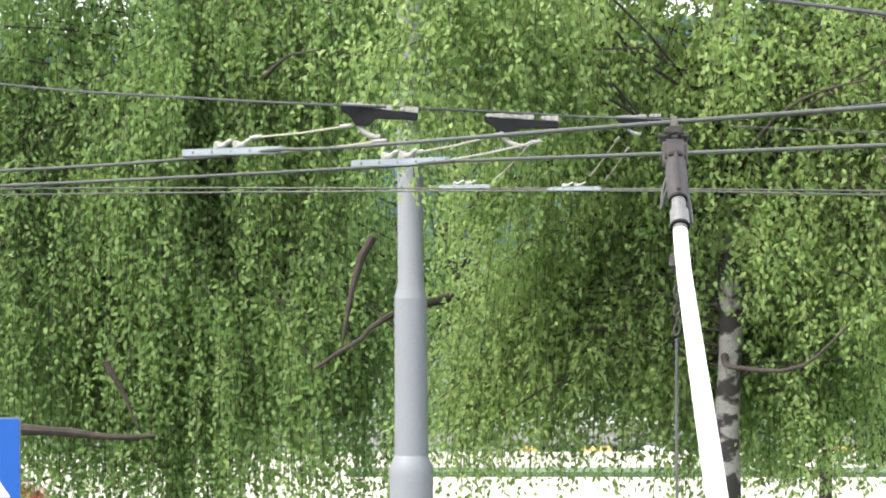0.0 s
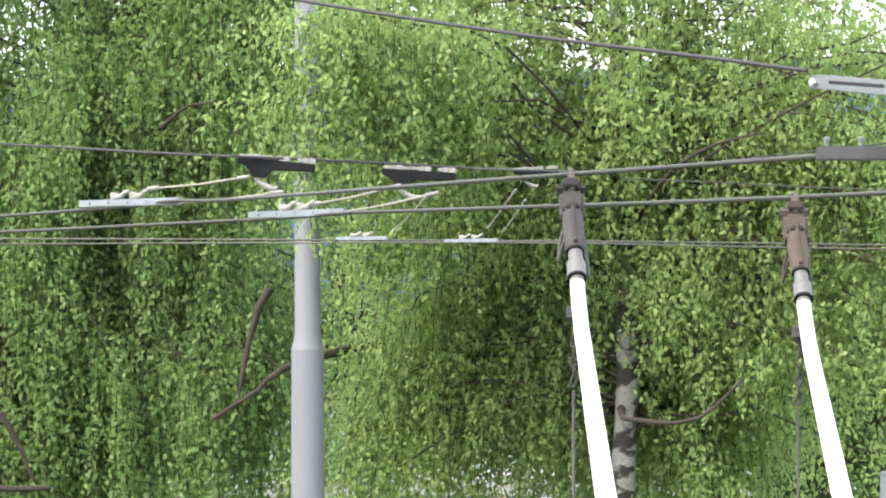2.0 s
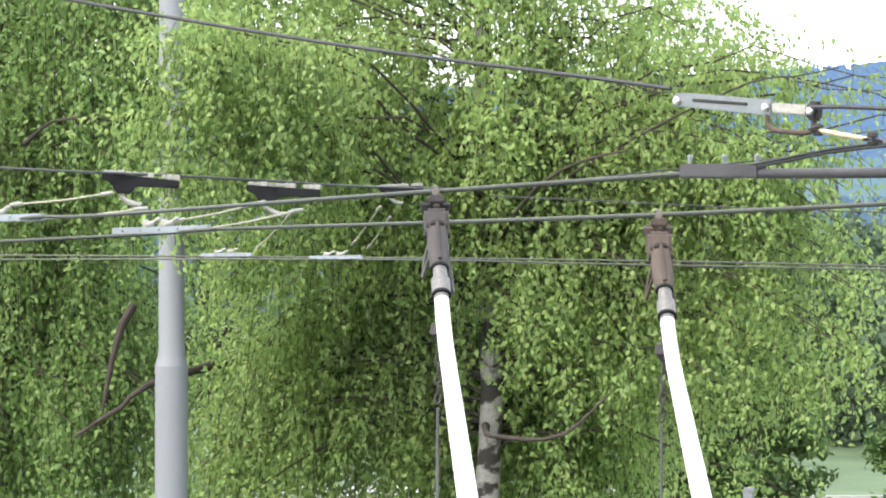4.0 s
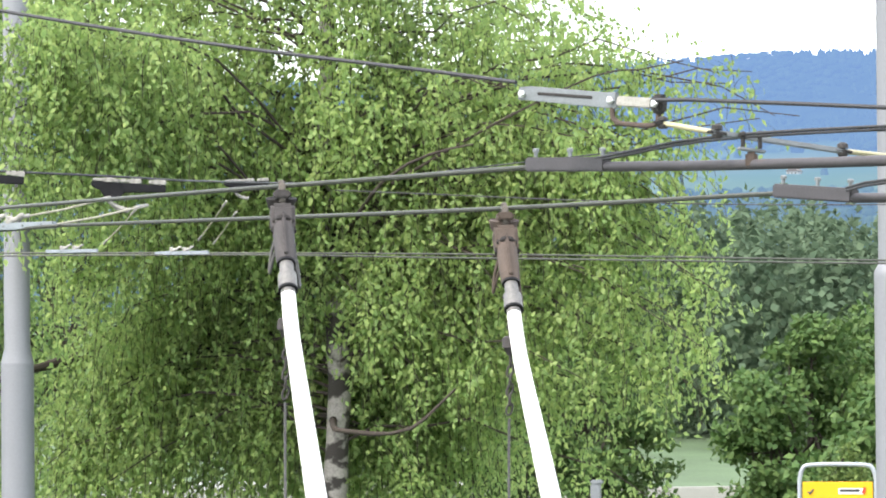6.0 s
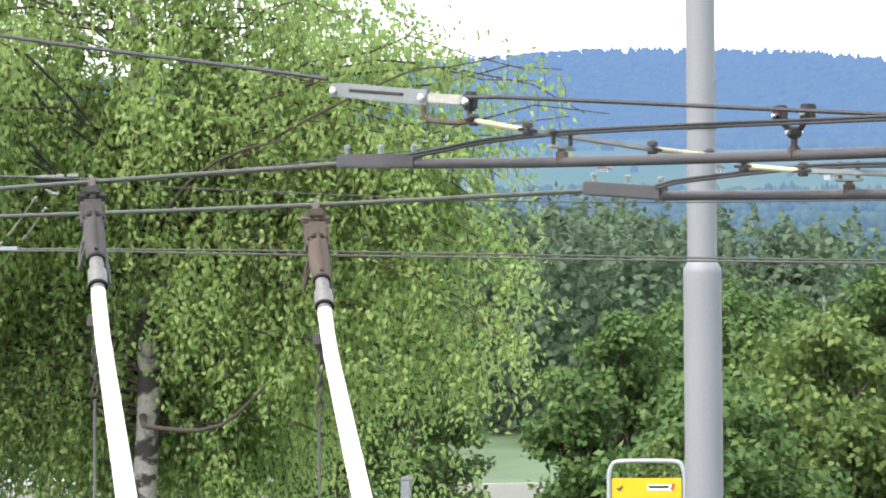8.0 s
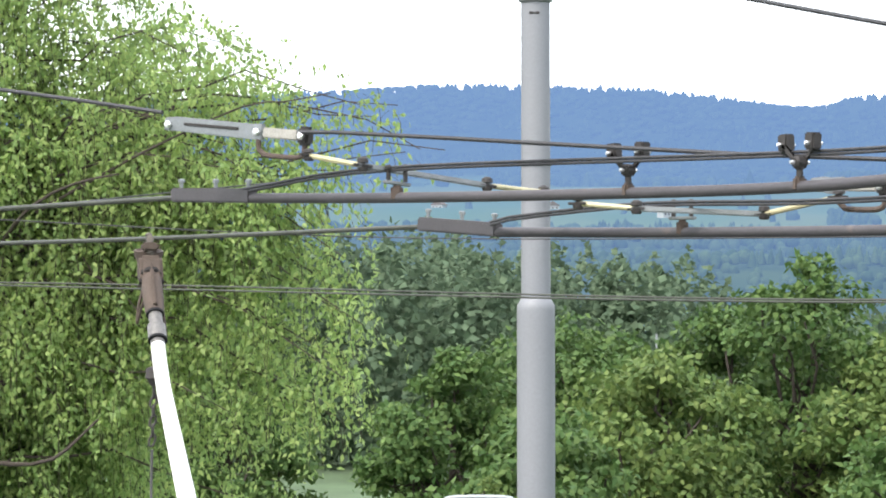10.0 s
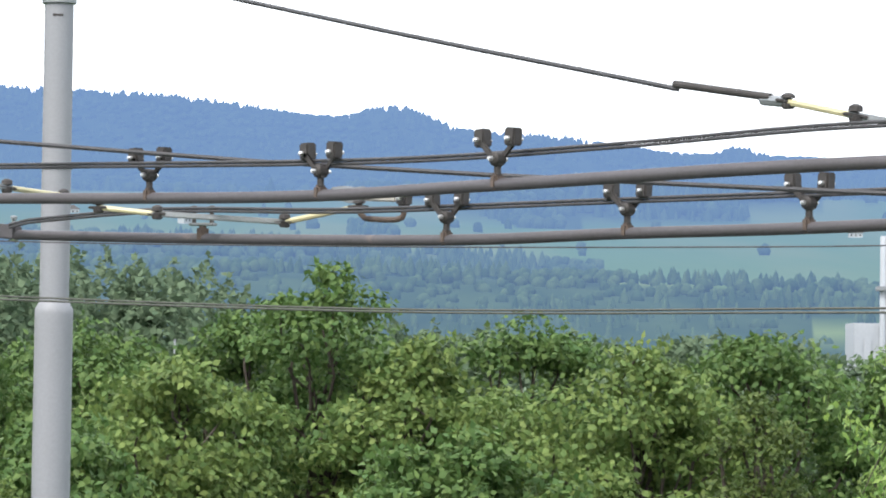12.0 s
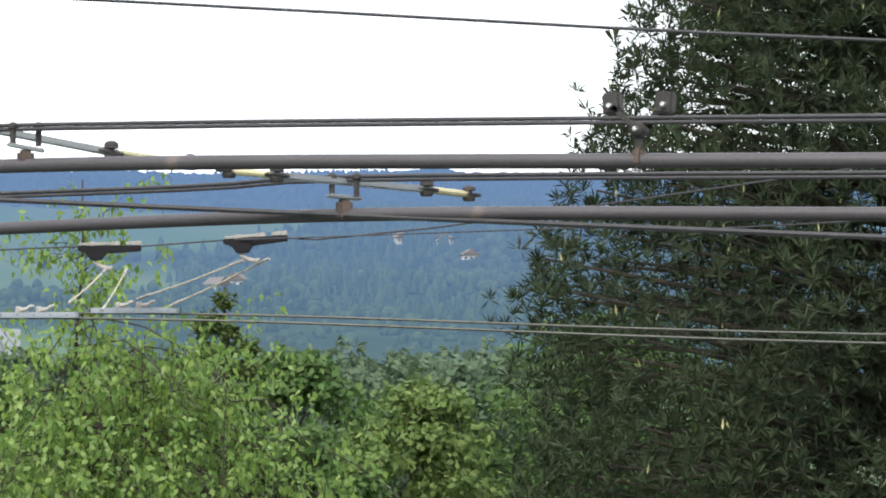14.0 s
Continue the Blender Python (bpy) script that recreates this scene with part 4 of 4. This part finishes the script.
birch((-7.25, 30.15, 0), 13.5, 0.125, 11, LEAF_BIRCH,
      [((-7.6, 30.9, 8.6), (2.4, 1.8, 1.6), 960), ((-7.5, 30.3, 6.9), (2.1, 1.2, 1.0), 1150), ((-9.12, 27.5, 6.9), (0.30, 0.22, 1.0), 560, 0.7, 110),
       ((-7.4, 30.7, 5.5), (2.3, 1.2, 0.8), 1300), ((-5.2, 30.0, 6.8), (0.8, 0.8, 0.8), 420, 0.7), ((-5.3, 30.0, 5.3), (0.7, 0.8, 0.7), 330, 0.7),
       ((-4.4, 29.3, 7.0), (0.6, 0.6, 0.45), 320, 0.45, 60), ((-3.62, 29.1, 7.2), (0.3, 0.3, 0.2), 120, 0.28), ((-3.25, 29.0, 6.98), (0.2, 0.2, 0.08), 34, 0.2),
       ((-4.25, 29.3, 6.2), (0.45, 0.5, 0.5), 300, 0.55), ((-4.15, 29.3, 5.3), (0.4, 0.5, 0.45), 230, 0.55), ((-4.5, 29.3, 4.3), (0.5, 0.5, 0.6), 230, 0.5),
       ((-7.0, 31.0, 11.0), (2.2, 2.2, 1.8), 400), ((-7.9, 31.4, 4.7), (2.4, 0.8, 0.5), 1000), ((-8.2, 31.2, 4.1), (2.2, 0.8, 0.3), 600), ((-7.8, 31.0, 9.0), (2.2, 1.2, 0.8), 430)],
      0.35, 1.3, "tall birch with white trunk and hanging fresh leaves", leaf=0.055, gap=0.0265, reach=0.45, rise=0.12, bends=(-0.2,), clear=True,
      boughs=[([(-7.25, 30.1, 4.5), (-6.9, 28.8, 4.45), (-6.63, 28.8, 4.42), (-6.3, 28.9, 4.46), (-5.95, 29.0, 4.78)], 0.045), ([(-7.1, 30.0, 6.1), (-6.48, 28.8, 6.5), (-6.12, 28.85, 6.7), (-5.76, 28.9, 6.78)], 0.035),
              ([(-6.6, 29.6, 6.5), (-5.6, 29.0, 6.95), (-4.69, 28.6, 7.3), (-4.37, 28.67, 7.34), (-4.0, 28.72, 7.41)], 0.022)])
birch((-13.6, 33.5, 0), 14, 0.17, 12, LEAF_DEEP,
      [((-13.6, 33.0, 8.6), (2.8, 1.6, 1.6), 1500), ((-13.4, 32.0, 6.8), (2.6, 1.0, 1.2), 1500), ((-13.0, 32.4, 5.0), (2.8, 1.0, 0.8), 800), ((-13.6, 33.5, 11.0), (2.6, 2, 1.8), 330), ((-12.8, 32.0, 4.6), (2.8, 0.8, 0.4), 800), ((-10.5, 32.0, 8.3), (1.0, 0.8, 0.9), 480)],
      0.6, 2.2, "weeping birch with deep green hanging foliage", leaf=0.058, gap=0.034, reach=0.16, bunch=24,
      boughs=[([(-9.6, 31.0, 5.1), (-10.18, 29.8, 4.85), (-10.4, 29.7, 4.65), (-10.6, 29.66, 4.53), (-10.8, 29.6, 4.39)], 0.07), ([(-10.31, 29.76, 5.54), (-10.41, 29.73, 5.36), (-10.48, 29.7, 5.09), (-10.57, 29.67, 4.6)], 0.05),
              ([(-13.9, 29.0, 3.86), (-13.44, 29.04, 3.86), (-12.99, 29.25, 3.83), (-12.62, 29.4, 3.78), (-12.28, 29.55, 3.79)], 0.085), ([(-12.69, 29.38, 4.45), (-12.55, 29.43, 4.2), (-12.42, 29.49, 3.85)], 0.035),
              ([(-11.6, 30.5, 7.0), (-10.78, 29.06, 7.11), (-10.42, 29.2, 7.13), (-10.24, 29.26, 7.09)], 0.03)])
birch((-18.2, 35.5, 0), 13, 0.16, 13, LEAF_DEEP,
      [((-17.2, 34.0, 8.2), (2.2, 1.6, 1.8), 1000), ((-16.9, 33.0, 6.0), (2.0, 1.2, 1.2), 1000), ((-17.6, 34.0, 11), (2, 2, 1.6), 150), ((-15.6, 33.6, 5.0), (2.6, 0.8, 0.7), 600)],
      0.6, 2.2, "weeping birch with deep green hanging foliage", leaf=0.070, gap=0.045, reach=0.16, bunch=24)
birch((5.16, 29.0, 0), 6.9, 0.04, 14, LEAF_YOUNG,
      [((5.15, 28.95, 6.2), (0.35, 0.2, 0.5), 60, 0.7), ((5.6, 28.6, 4.75), (1.3, 0.6, 0.35), 210), ((6.3, 28.5, 4.15), (1.4, 0.7, 0.5), 320), ((5.2, 28.4, 3.9), (1.2, 0.7, 0.5), 260)],
      0.3, 0.7, "young slender birch with sparse light green leaves", leaf=0.064, gap=0.036, reach=0.35, rise=0.55, trunk_mat=BARK, bunch=10,
      boughs=[([(5.4, 28.8, 0.1), (5.7, 28.6, 3.0), (5.62, 28.6, 5.5)], 0.02), ([(5.3, 28.9, 0.1), (6.4, 28.5, 2.8), (6.75, 28.4, 5.0)], 0.02),
              ([(5.2, 28.8, 0.1), (4.6, 28.5, 2.6), (4.42, 28.4, 4.7)], 0.018), ([(5.5, 28.7, 0.1), (6.1, 28.2, 2.6), (6.2, 28.1, 5.2)], 0.016)])


def bearing(b, d, z=0.0):
    return (d * math.sin(radians(b)), d * math.cos(radians(b)), z)


ROW = [(-6.0, 62, 5.2, 1.6, LEAF_OAK), (-4.4, 64, 5.7, 2.2, LEAF_OAK), (-2.7, 55, 5.1, 2.1, LEAF_LIME), (-0.3, 58, 6.6, 1.9, LEAF_OAK), (-1.6, 63, 5.8, 1.8, LEAF_OAK),
       (1.0, 57, 5.4, 2.0, LEAF_LIME), (2.9, 60, 5.8, 2.1, LEAF_OAK), (4.6, 56, 5.4, 2.1, LEAF_LIME), (6.5, 60, 5.6, 2.0, LEAF_OAK), (8.6, 62, 5.3, 2.0, LEAF_OAK), (-9.6, 70, 5.4, 1.9, LEAF_OAK),
       (-12.0, 70, 6.2, 2.4, LEAF_OAK), (10.6, 60, 5.1, 2.0, LEAF_LIME), (13.2, 48, 5.4, 1.5, LEAF_OAK), (15.4, 60, 5.0, 1.7, LEAF_LIME), (1.9, 48, 4.2, 1.7, LEAF_OAK), (-4.6, 50, 4.3, 1.7, LEAF_OAK), (18.5, 62, 6, 2.4, LEAF_OAK),
       (-14.5, 108, 9.5, 4.0, LEAF_BACK), (-17.8, 110, 10, 4.2, LEAF_BACK), (-21.2, 110, 10, 4.2, LEAF_BACK), (-24.6, 110, 10, 4.2, LEAF_BACK)]
for i, (b, d, h, r, m) in enumerate(ROW):
    young = m is LEAF_LIME
    broad_tree("leafy_tree", bearing(b, d), h * 1.07, r * 1.10, 40 + i, m, "yellow-green young deciduous tree behind the road" if young else "dull green leafy deciduous tree behind the road", 0.14 if d < 100 else 0.24, 15000 if d < 100 else 9000, 0.12)
for i, (b, d, h, r) in enumerate([(6.4, 36, 5.2, 0.95), (9.0, 40, 4.6, 1.2), (-5.4, 48, 3.8, 0.9), (12.4, 36, 6.4, 0.6), (15.9, 36, 3.9, 0.9)]):
    broad_tree("shrub", bearing(b, d), h, r, 70 + i, LEAF_DARK if i in (0, 3) else LEAF_LIME, "dark dense shrub among lighter bushes" if i in (0, 3) else "light green bushy shrub", 0.070, 11000, 0.1, 1.2, "shrubs")


def far_woods():
    rng = np.random.default_rng(5)
    p, turn = [], []
    for i in range(240):
        b = rng.uniform(-12, 22)
        d = rng.uniform(340, 470)
        top = np.interp(b, [-26, -8, -5, -2, 1, 6, 24], [20, 18.5, 18.0, 14, 9, 8, 8]) * rng.uniform(0.72, 1.0) * d / 400
        base = -5.0
        r = rng.uniform(2.6, 5.0)
        n = 850
        v = rng.normal(size=(n, 3))
        v /= np.linalg.norm(v, axis=1)[:, None]
        tall = (top - base) / 2
        lump = 1 + 0.22 * np.sin(v[:, :1] * 9 + i) * np.cos(v[:, 2:] * 8 + i * 3)
        p.append(v * np.array([r, r, tall]) * lump + np.array([d * math.sin(radians(b)), d * math.cos(radians(b)), base + tall]))
        turn.append(v + (0, 0, 0.5))
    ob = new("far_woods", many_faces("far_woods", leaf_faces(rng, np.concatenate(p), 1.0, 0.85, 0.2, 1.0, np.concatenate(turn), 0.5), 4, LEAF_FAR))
    return tagged(ob, "hazy mixed wood across the valley", "woods", kind="stuff")


far_woods()


def hill_woods():
    """Thousands of small crowns that cover the wooded parts of the far slopes."""
    rng = np.random.default_rng(17)
    seg, verts, faces = 5, [], []
    ring = np.arange(seg) * 2 * math.pi / seg
    total = 0
    for i in range(23000):
        b = rng.uniform(-13, 19.5)
        r = 680 + 3330 * rng.uniform(0, 1) ** 0.8
        x, y = r * math.sin(radians(b)), r * math.cos(radians(b))
        if is_field(b, r, x, y) and rng.uniform() > 0.008:
            continue
        z = float(land_height(np.array([r]), np.array([b]))[0]) + 14 * noise.noise(Vector((x / 420, y / 420, 1))) * min(1, (r - 500) / 600) * (1 if r < 3600 else 0.35)
        conifer = noise.noise(Vector((x / 90, y / 200, 7))) > 0.05
        h = r * rng.uniform(0.0032, 0.0050) * (1.15 if conifer else 0.85) * (0.45 if r > 3000 else 1.0)
        w = h * (rng.uniform(0.22, 0.34) if conifer else rng.uniform(0.42, 0.62)) * (1.6 if r > 3000 else 1.0)
        shape = ((1.0, 0.12), (0.72, 0.45), (0.34, 0.78)) if conifer else ((0.85, 0.12), (1.0, 0.5), (0.66, 0.84))
        start = total
        for k, (a, f) in enumerate(shape):
            rad = w * a * rng.uniform(0.75, 1.2, seg)
            verts.append(np.stack([x + rad * np.cos(ring + k * 0.5), y + rad * np.sin(ring + k * 0.5), z - 1 + h * f + rng.uniform(-0.06, 0.06, seg) * h], axis=1))
        verts.append(np.array([[x, y, z - 1 + h]]))
        for k in range(2):
            for q in range(seg):
                n = (q + 1) % seg
                faces.append((start + k * seg + q, start + k * seg + n, start + (k + 1) * seg + n, start + (k + 1) * seg + q))
        for q in range(seg):
            faces.append((start + 2 * seg + q, start + 2 * seg + (q + 1) % seg, start + 3 * seg))
        total += 3 * seg + 1
    me = bpy.data.meshes.new("hill_woods")
    me.from_pydata(np.concatenate(verts).tolist(), [], faces)
    for f in me.polygons:
        f.use_smooth = True
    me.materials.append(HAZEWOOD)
    return tagged(new("hill_woods", me), "blue-hazed woods covering the far slopes", "woods", kind="stuff")


hill_woods()


def pine(at, height, reach, seed):
    """A pine: trunk, whorls of boughs, tufts of needles, pale upright shoots."""
    rng = np.random.default_rng(seed)
    t = thing("pine_tree", "dark green pine with pale spring shoots", "tree", at=at)
    part("trunk", tube([(0, 0, 0), (0.05, 0, height * 0.5), (0, 0, height)], [0.22, 0.15, 0.03], 12), BARK, t)
    tufts = []
    z = 1.2
    while z < height - 0.4:
        wide = max(0.35, reach - max(0.0, z - 5.7) * 0.48)
        for k in range(27 if 2.4 < z < 9.6 else 4):
            a = rng.uniform(0, 6.28)
            out = wide * rng.uniform(0.7, 0.93)
            tip = Vector((out * math.cos(a), out * math.sin(a), z + out * rng.uniform(0.0, 0.22)))
            part("bough", tube([(0, 0, z - 0.1), tip * 0.5 + Vector((0, 0, z * 0.5 - 0.05)), tip], [0.035, 0.022, 0.008], 5), BARK, t)
            for s in range(15):
                f = 1.0 if s < 8 else rng.uniform(0.3, 0.9)
                tufts.append(np.array([tip.x * f, tip.y * f, z + (tip.z - z) * f]) + rng.normal(0, 1, 3) * np.array([0.17, 0.17, 0.12]))
        z += 0.24
    m = 3600
    zs, az = rng.uniform(2.4, 9.4, m), rng.uniform(0, 6.28, m)
    rs = np.clip(reach - np.clip(zs - 5.7, 0, None) * 0.48, 0.3, None) * (rng.uniform(0.86, 1.0, m) + 0.07 * np.sin(az * 5 + zs * 2.1) * np.cos(zs * 3.3 + az))
    tufts = np.concatenate([np.array(tufts), np.stack([rs * np.cos(az), rs * np.sin(az), zs + 0.15], axis=1)])
    n = 17
    base = np.repeat(tufts, n, axis=0)
    d = rng.normal(size=base.shape)
    d[:, 2] += 0.9
    d /= np.linalg.norm(d, axis=1)[:, None]
    s = np.cross(d, rng.normal(size=base.shape))
    s /= np.linalg.norm(s, axis=1)[:, None]
    ln = rng.uniform(0.08, 0.13, (len(base), 1))
    f = np.stack([base, base + d * ln * 0.5 + s * 0.0064, base + d * ln, base + d * ln * 0.5 - s * 0.0064], axis=1)
    m = 60000
    zi = rng.uniform(2.2, 9.3, m)
    ri = (reach - np.clip(zi - 5.7, 0, None) * 0.48) * np.sqrt(rng.uniform(0.03, 0.72, m))
    ai = rng.uniform(0, 6.28, m)
    inner = leaf_faces(rng, np.stack([ri * np.cos(ai), ri * np.sin(ai), zi], axis=1), 0.13, 0.012, 0.0)
    ob = new("needle", many_faces("needle", np.concatenate([f, inner]), 4, NEEDLE))
    ob.parent = t
    tagged(ob, "dark green needles in tufts", kind="stuff")
    pick = tufts[rng.integers(0, len(tufts), 800)] + (0, 0, 0.05)
    dd = rng.normal(size=pick.shape) * 0.25
    dd[:, 2] = 1
    ss = np.cross(dd, rng.normal(size=pick.shape))
    ss /= np.linalg.norm(ss, axis=1)[:, None]
    g = np.stack([pick, pick + dd * 0.03 + ss * 0.009, pick + dd * 0.085, pick + dd * 0.03 - ss * 0.009], axis=1)
    ob = new("shoot", many_faces("shoot", g, 4, CANDLE))
    ob.parent = t
    tagged(ob, "pale upright spring shoots", kind="stuff")
    return t


pine((9.9, 23.2, 0), 11.6, 2.78, 21)



# ---- signs ----
stop = thing("bus_stop_sign", "yellow bus stop panel in a rounded white tube frame", "sign", at=(-2.62, 26.87, 0), turn=0.6)
pts = [(-0.283, 0, 0), (-0.283, 0, 4.13), (-0.262, 0, 4.205), (-0.19, 0, 4.24), (0.19, 0, 4.24), (0.262, 0, 4.205), (0.283, 0, 4.13), (0.283, 0, 0)]
part("tube_frame", tube(pts[:1] + smooth_line(pts[1:-1], 0.02) + pts[-1:], 0.017, 10), WHITEMETAL, stop, "rounded white tube frame")
part("panel", box((0.52, 0.02, 1.0), pose(0, 0, 3.615), 0.004), SIGNYELLOW, stop, "yellow panel")
part("horn_emblem", tube([(-0.225, -0.013, 4.04), (-0.205, -0.013, 4.03), (-0.19, -0.013, 4.045), (-0.18, -0.013, 4.06)], [0.004, 0.012, 0.008, 0.005], 8), SIGNBLACK, stop, "small black emblem shape")
part("brand_plate", box((0.19, 0.004, 0.045), pose(0.10, -0.0125, 4.045), 0.001), SIGNWHITE, stop, "white strip with a plain mark")
part("brand_bar", box((0.15, 0.003, 0.02), pose(0.09, -0.0165, 4.05), 0.001), SIGNBLACK, stop, "plain dark bar")
part("brand_mark", box((0.022, 0.003, 0.05), pose(0.195, -0.017, 4.05, 0, 20, 0), 0.001), SIGNRED, stop, "small red mark")

cross = thing("crossing_sign", "blue pedestrian crossing sign with a white triangle", "sign", at=(-9.49, 19.85, 0), turn=24.7)
part("post", lathe([(0.03, 0), (0.03, 4.3)], 14), GALV, cross, "grey steel post")
part("plate", box((0.65, 0.012, 0.65), pose(0, -0.04, 4.05), 0.004), SIGNBLUE, cross, "blue square plate")
part("rim", box((0.67, 0.008, 0.67), pose(0, -0.032, 4.05), 0.004), GALV, cross, "thin grey rim")
part("triangle", profile([(-0.27, -0.13), (0.27, -0.13), (0, 0.28)], 0.004, pose(0, -0.049, 4.03)), SIGNWHITE, cross, "white triangle")
for x in (-0.15, -0.09, -0.03, 0.03, 0.09, 0.15):
    part("stripe", box((0.03, 0.003, 0.045), pose(x, -0.053, 3.93), 0.0), SIGNBLACK, cross, "dark crossing stripe")

marker = thing("marker_post", "small grey metal post top beside the road", "post", at=(-4.075, 24.66, 0))
part("shaft", box((0.07, 0.05, 4.20), pose(0, 0, 2.10), 0.008), GALV, marker)
part("cap", box((0.085, 0.06, 0.03), pose(0.008, 0, 4.21, 0, 0, 0), 0.008), GALV, marker)

# ---- the lot behind the birches ----
road = part("road", box((90, 14, 0.04), pose(-3, 13, 0.02, 0, 0, -32)), ASPHALT)
tagged(road, "worn grey asphalt road", "road", kind="structure")
lot = part("pavement", box((70, 34, 0.06), pose(-30, 78, 0.03, 0, 0, 18)), GRAVEL)
tagged(lot, "pale dry gravel lot", "lot", kind="structure")
kerb = part("kerb", box((60, 0.35, 0.5), pose(-33, 99.5, 0.25, 0, 0, 18), 0.05), CONCRETE)
tagged(kerb, "low pale concrete wall at the lot's edge", "wall", kind="structure")
strip = part("verge", box((26, 2.2, 0.18), pose(-17.5, 88, 0.09, 0, 0, 14), 0.08), GRASS)
tagged(strip, "low grass strip in the lot", "verge", kind="structure")
hall = thing("yellow_building", "low ochre plastered building beyond the lot", "building", at=(-34.2, 137, -3.9), turn=12)
part("wall", box((13, 8, 2.75), pose(0, 0, 1.4), 0.03), YELLOWWALL, hall, "ochre plaster wall")
part("roof", box((13.6, 8.6, 0.22), pose(0, 0, 2.9), 0.03), CONCRETE, hall, "flat pale roof edge")
for x in (-5, -2.2, 0.6):
    part("window", box((1.6, 0.1, 0.9), pose(x, -4.02, 1.9), 0.02), GLASS, hall, "dark window")


def car(at, turn, paint, label):
    t = thing("car", label, "car", "parked cars", at=at, turn=turn)
    body = profile([(-2.1, 0.3), (-2.1, 0.75), (-1.9, 0.9), (-1.15, 0.95), (-0.6, 1.42), (0.9, 1.45), (1.6, 1.0), (2.05, 0.88), (2.15, 0.6), (2.1, 0.3)], 1.7, None, 0.09)
    part("body", body, paint, t)
    part("side_window", profile([(-1.0, 0.98), (-0.52, 1.34), (0.82, 1.36), (1.3, 1.0)], 1.74, None, 0.02), GLASS, t, "dark side glass")
    for x in (-1.3, 1.3):
        for y in (-0.8, 0.8):
            w = part("wheel", lathe([(0.2, -0.1), (0.31, -0.09), (0.31, 0.09), (0.2, 0.1)], 18, pose(x, y, 0.31, 90)), TYRE, t, "black tyre")
            part("rim", lathe([(0.19, -0.105), (0.19, 0.105)], 14, pose(x, y, 0.31, 90)), CHROME, w, "silver rim")
    return t


car((*bearing(-13.2, 130)[:2], -2.35), 60, CARPAINT, "silver parked car on the gravel lot")
car((*bearing(-25.9, 70)[:2], 0.06), 20, CARRED, "red parked car on the gravel lot")
car((*bearing(-14.3, 130)[:2], -2.35), 60, CARPAINT, "silver parked car on the gravel lot")

# ---- plant with white flues across the valley ----
plant = thing("heating_plant", "white industrial plant with three tall flues", "plant", at=(59.7, 395.5, -5))
part("hall", box((8.6, 7, 15.6), pose(0.2, 4, 7.8), 0.1), WHITEMETAL, plant, "white clad hall")
for x in (-0.95, -0.05, 0.85):
    part("flue", lathe([(0.42, 12), (0.42, 25.0), (0.36, 25.2)], 14, pose(x, 0, 0)), WHITEMETAL, plant, "white steel flue")
part("platform", box((3.4, 2, 0.5), pose(0, 0, 19.4), 0.05), GALV, plant, "grey gallery round the flues")
for i in range(3):
    part("duct", tube([(-0.9 + i * 0.9, -0.3, 17.4), (1.2 + i * 0.9, -0.5, 13), (1.4 + i * 0.9, -0.5, 8)], 0.4, 10), WHITEMETAL, plant, "slanting white duct")
for i in range(8):
    part("panel", box((0.8, 0.1, 13), pose(-3.6 + i * 1.05, 0.42, 7.4), 0.04), WHITEMETAL, plant)


# ---- scattered houses on the far slopes ----
def house():
    t = thing("farmhouse", "small pale house with a brown roof on the slope", "house", "far houses")
    part("wall", box((8, 6, 4), pose(0, 0, 2), 0.05), PLASTER, t, "pale plaster wall")
    part("roof", profile([(-4.5, 3.9), (0, 6.6), (4.5, 3.9), (4.3, 3.7), (-4.3, 3.7)], 6.8), ROOFTILE, t, "brown tiled gable roof")
    for x in (-4, 0, 4):
        part("window", box((0.9, 0.1, 1.1), pose(x * 0.62, -3.03, 2.3), 0.02), GLASS, t, "dark window")
    return t


rng = random.Random(8)
first = house()
sites = [(13.9, 1500), (12.3, 1250), (12.6, 1300), (15.2, 1900), (15.9, 1850), (10.2, 1900), (-2.6, 2050), (-6.2, 2300), (-4.4, 2250), (8.0, 2100), (16.3, 1700)]
for i, (b, d) in enumerate(sites):
    z = float(land_height(np.array([d]), np.array([b]))[0]) + 14 * noise.noise(Vector((d * math.sin(radians(b)) / 420, d * math.cos(radians(b)) / 420, 1))) * min(1, (d - 500) / 600) - 1
    m = pose(d * math.sin(radians(b)), d * math.cos(radians(b)), z, 0, 0, rng.uniform(-40, 40))
    if i:
        copy_thing(first, m)
    else:
        first.matrix_world = m
mast = thing("field_mast", "thin pale mast standing among the trees", "mast", at=bearing(-2.75, 100))
part("shaft", lathe([(0.05, 0), (0.03, 5.9)], 8), GALV, mast)
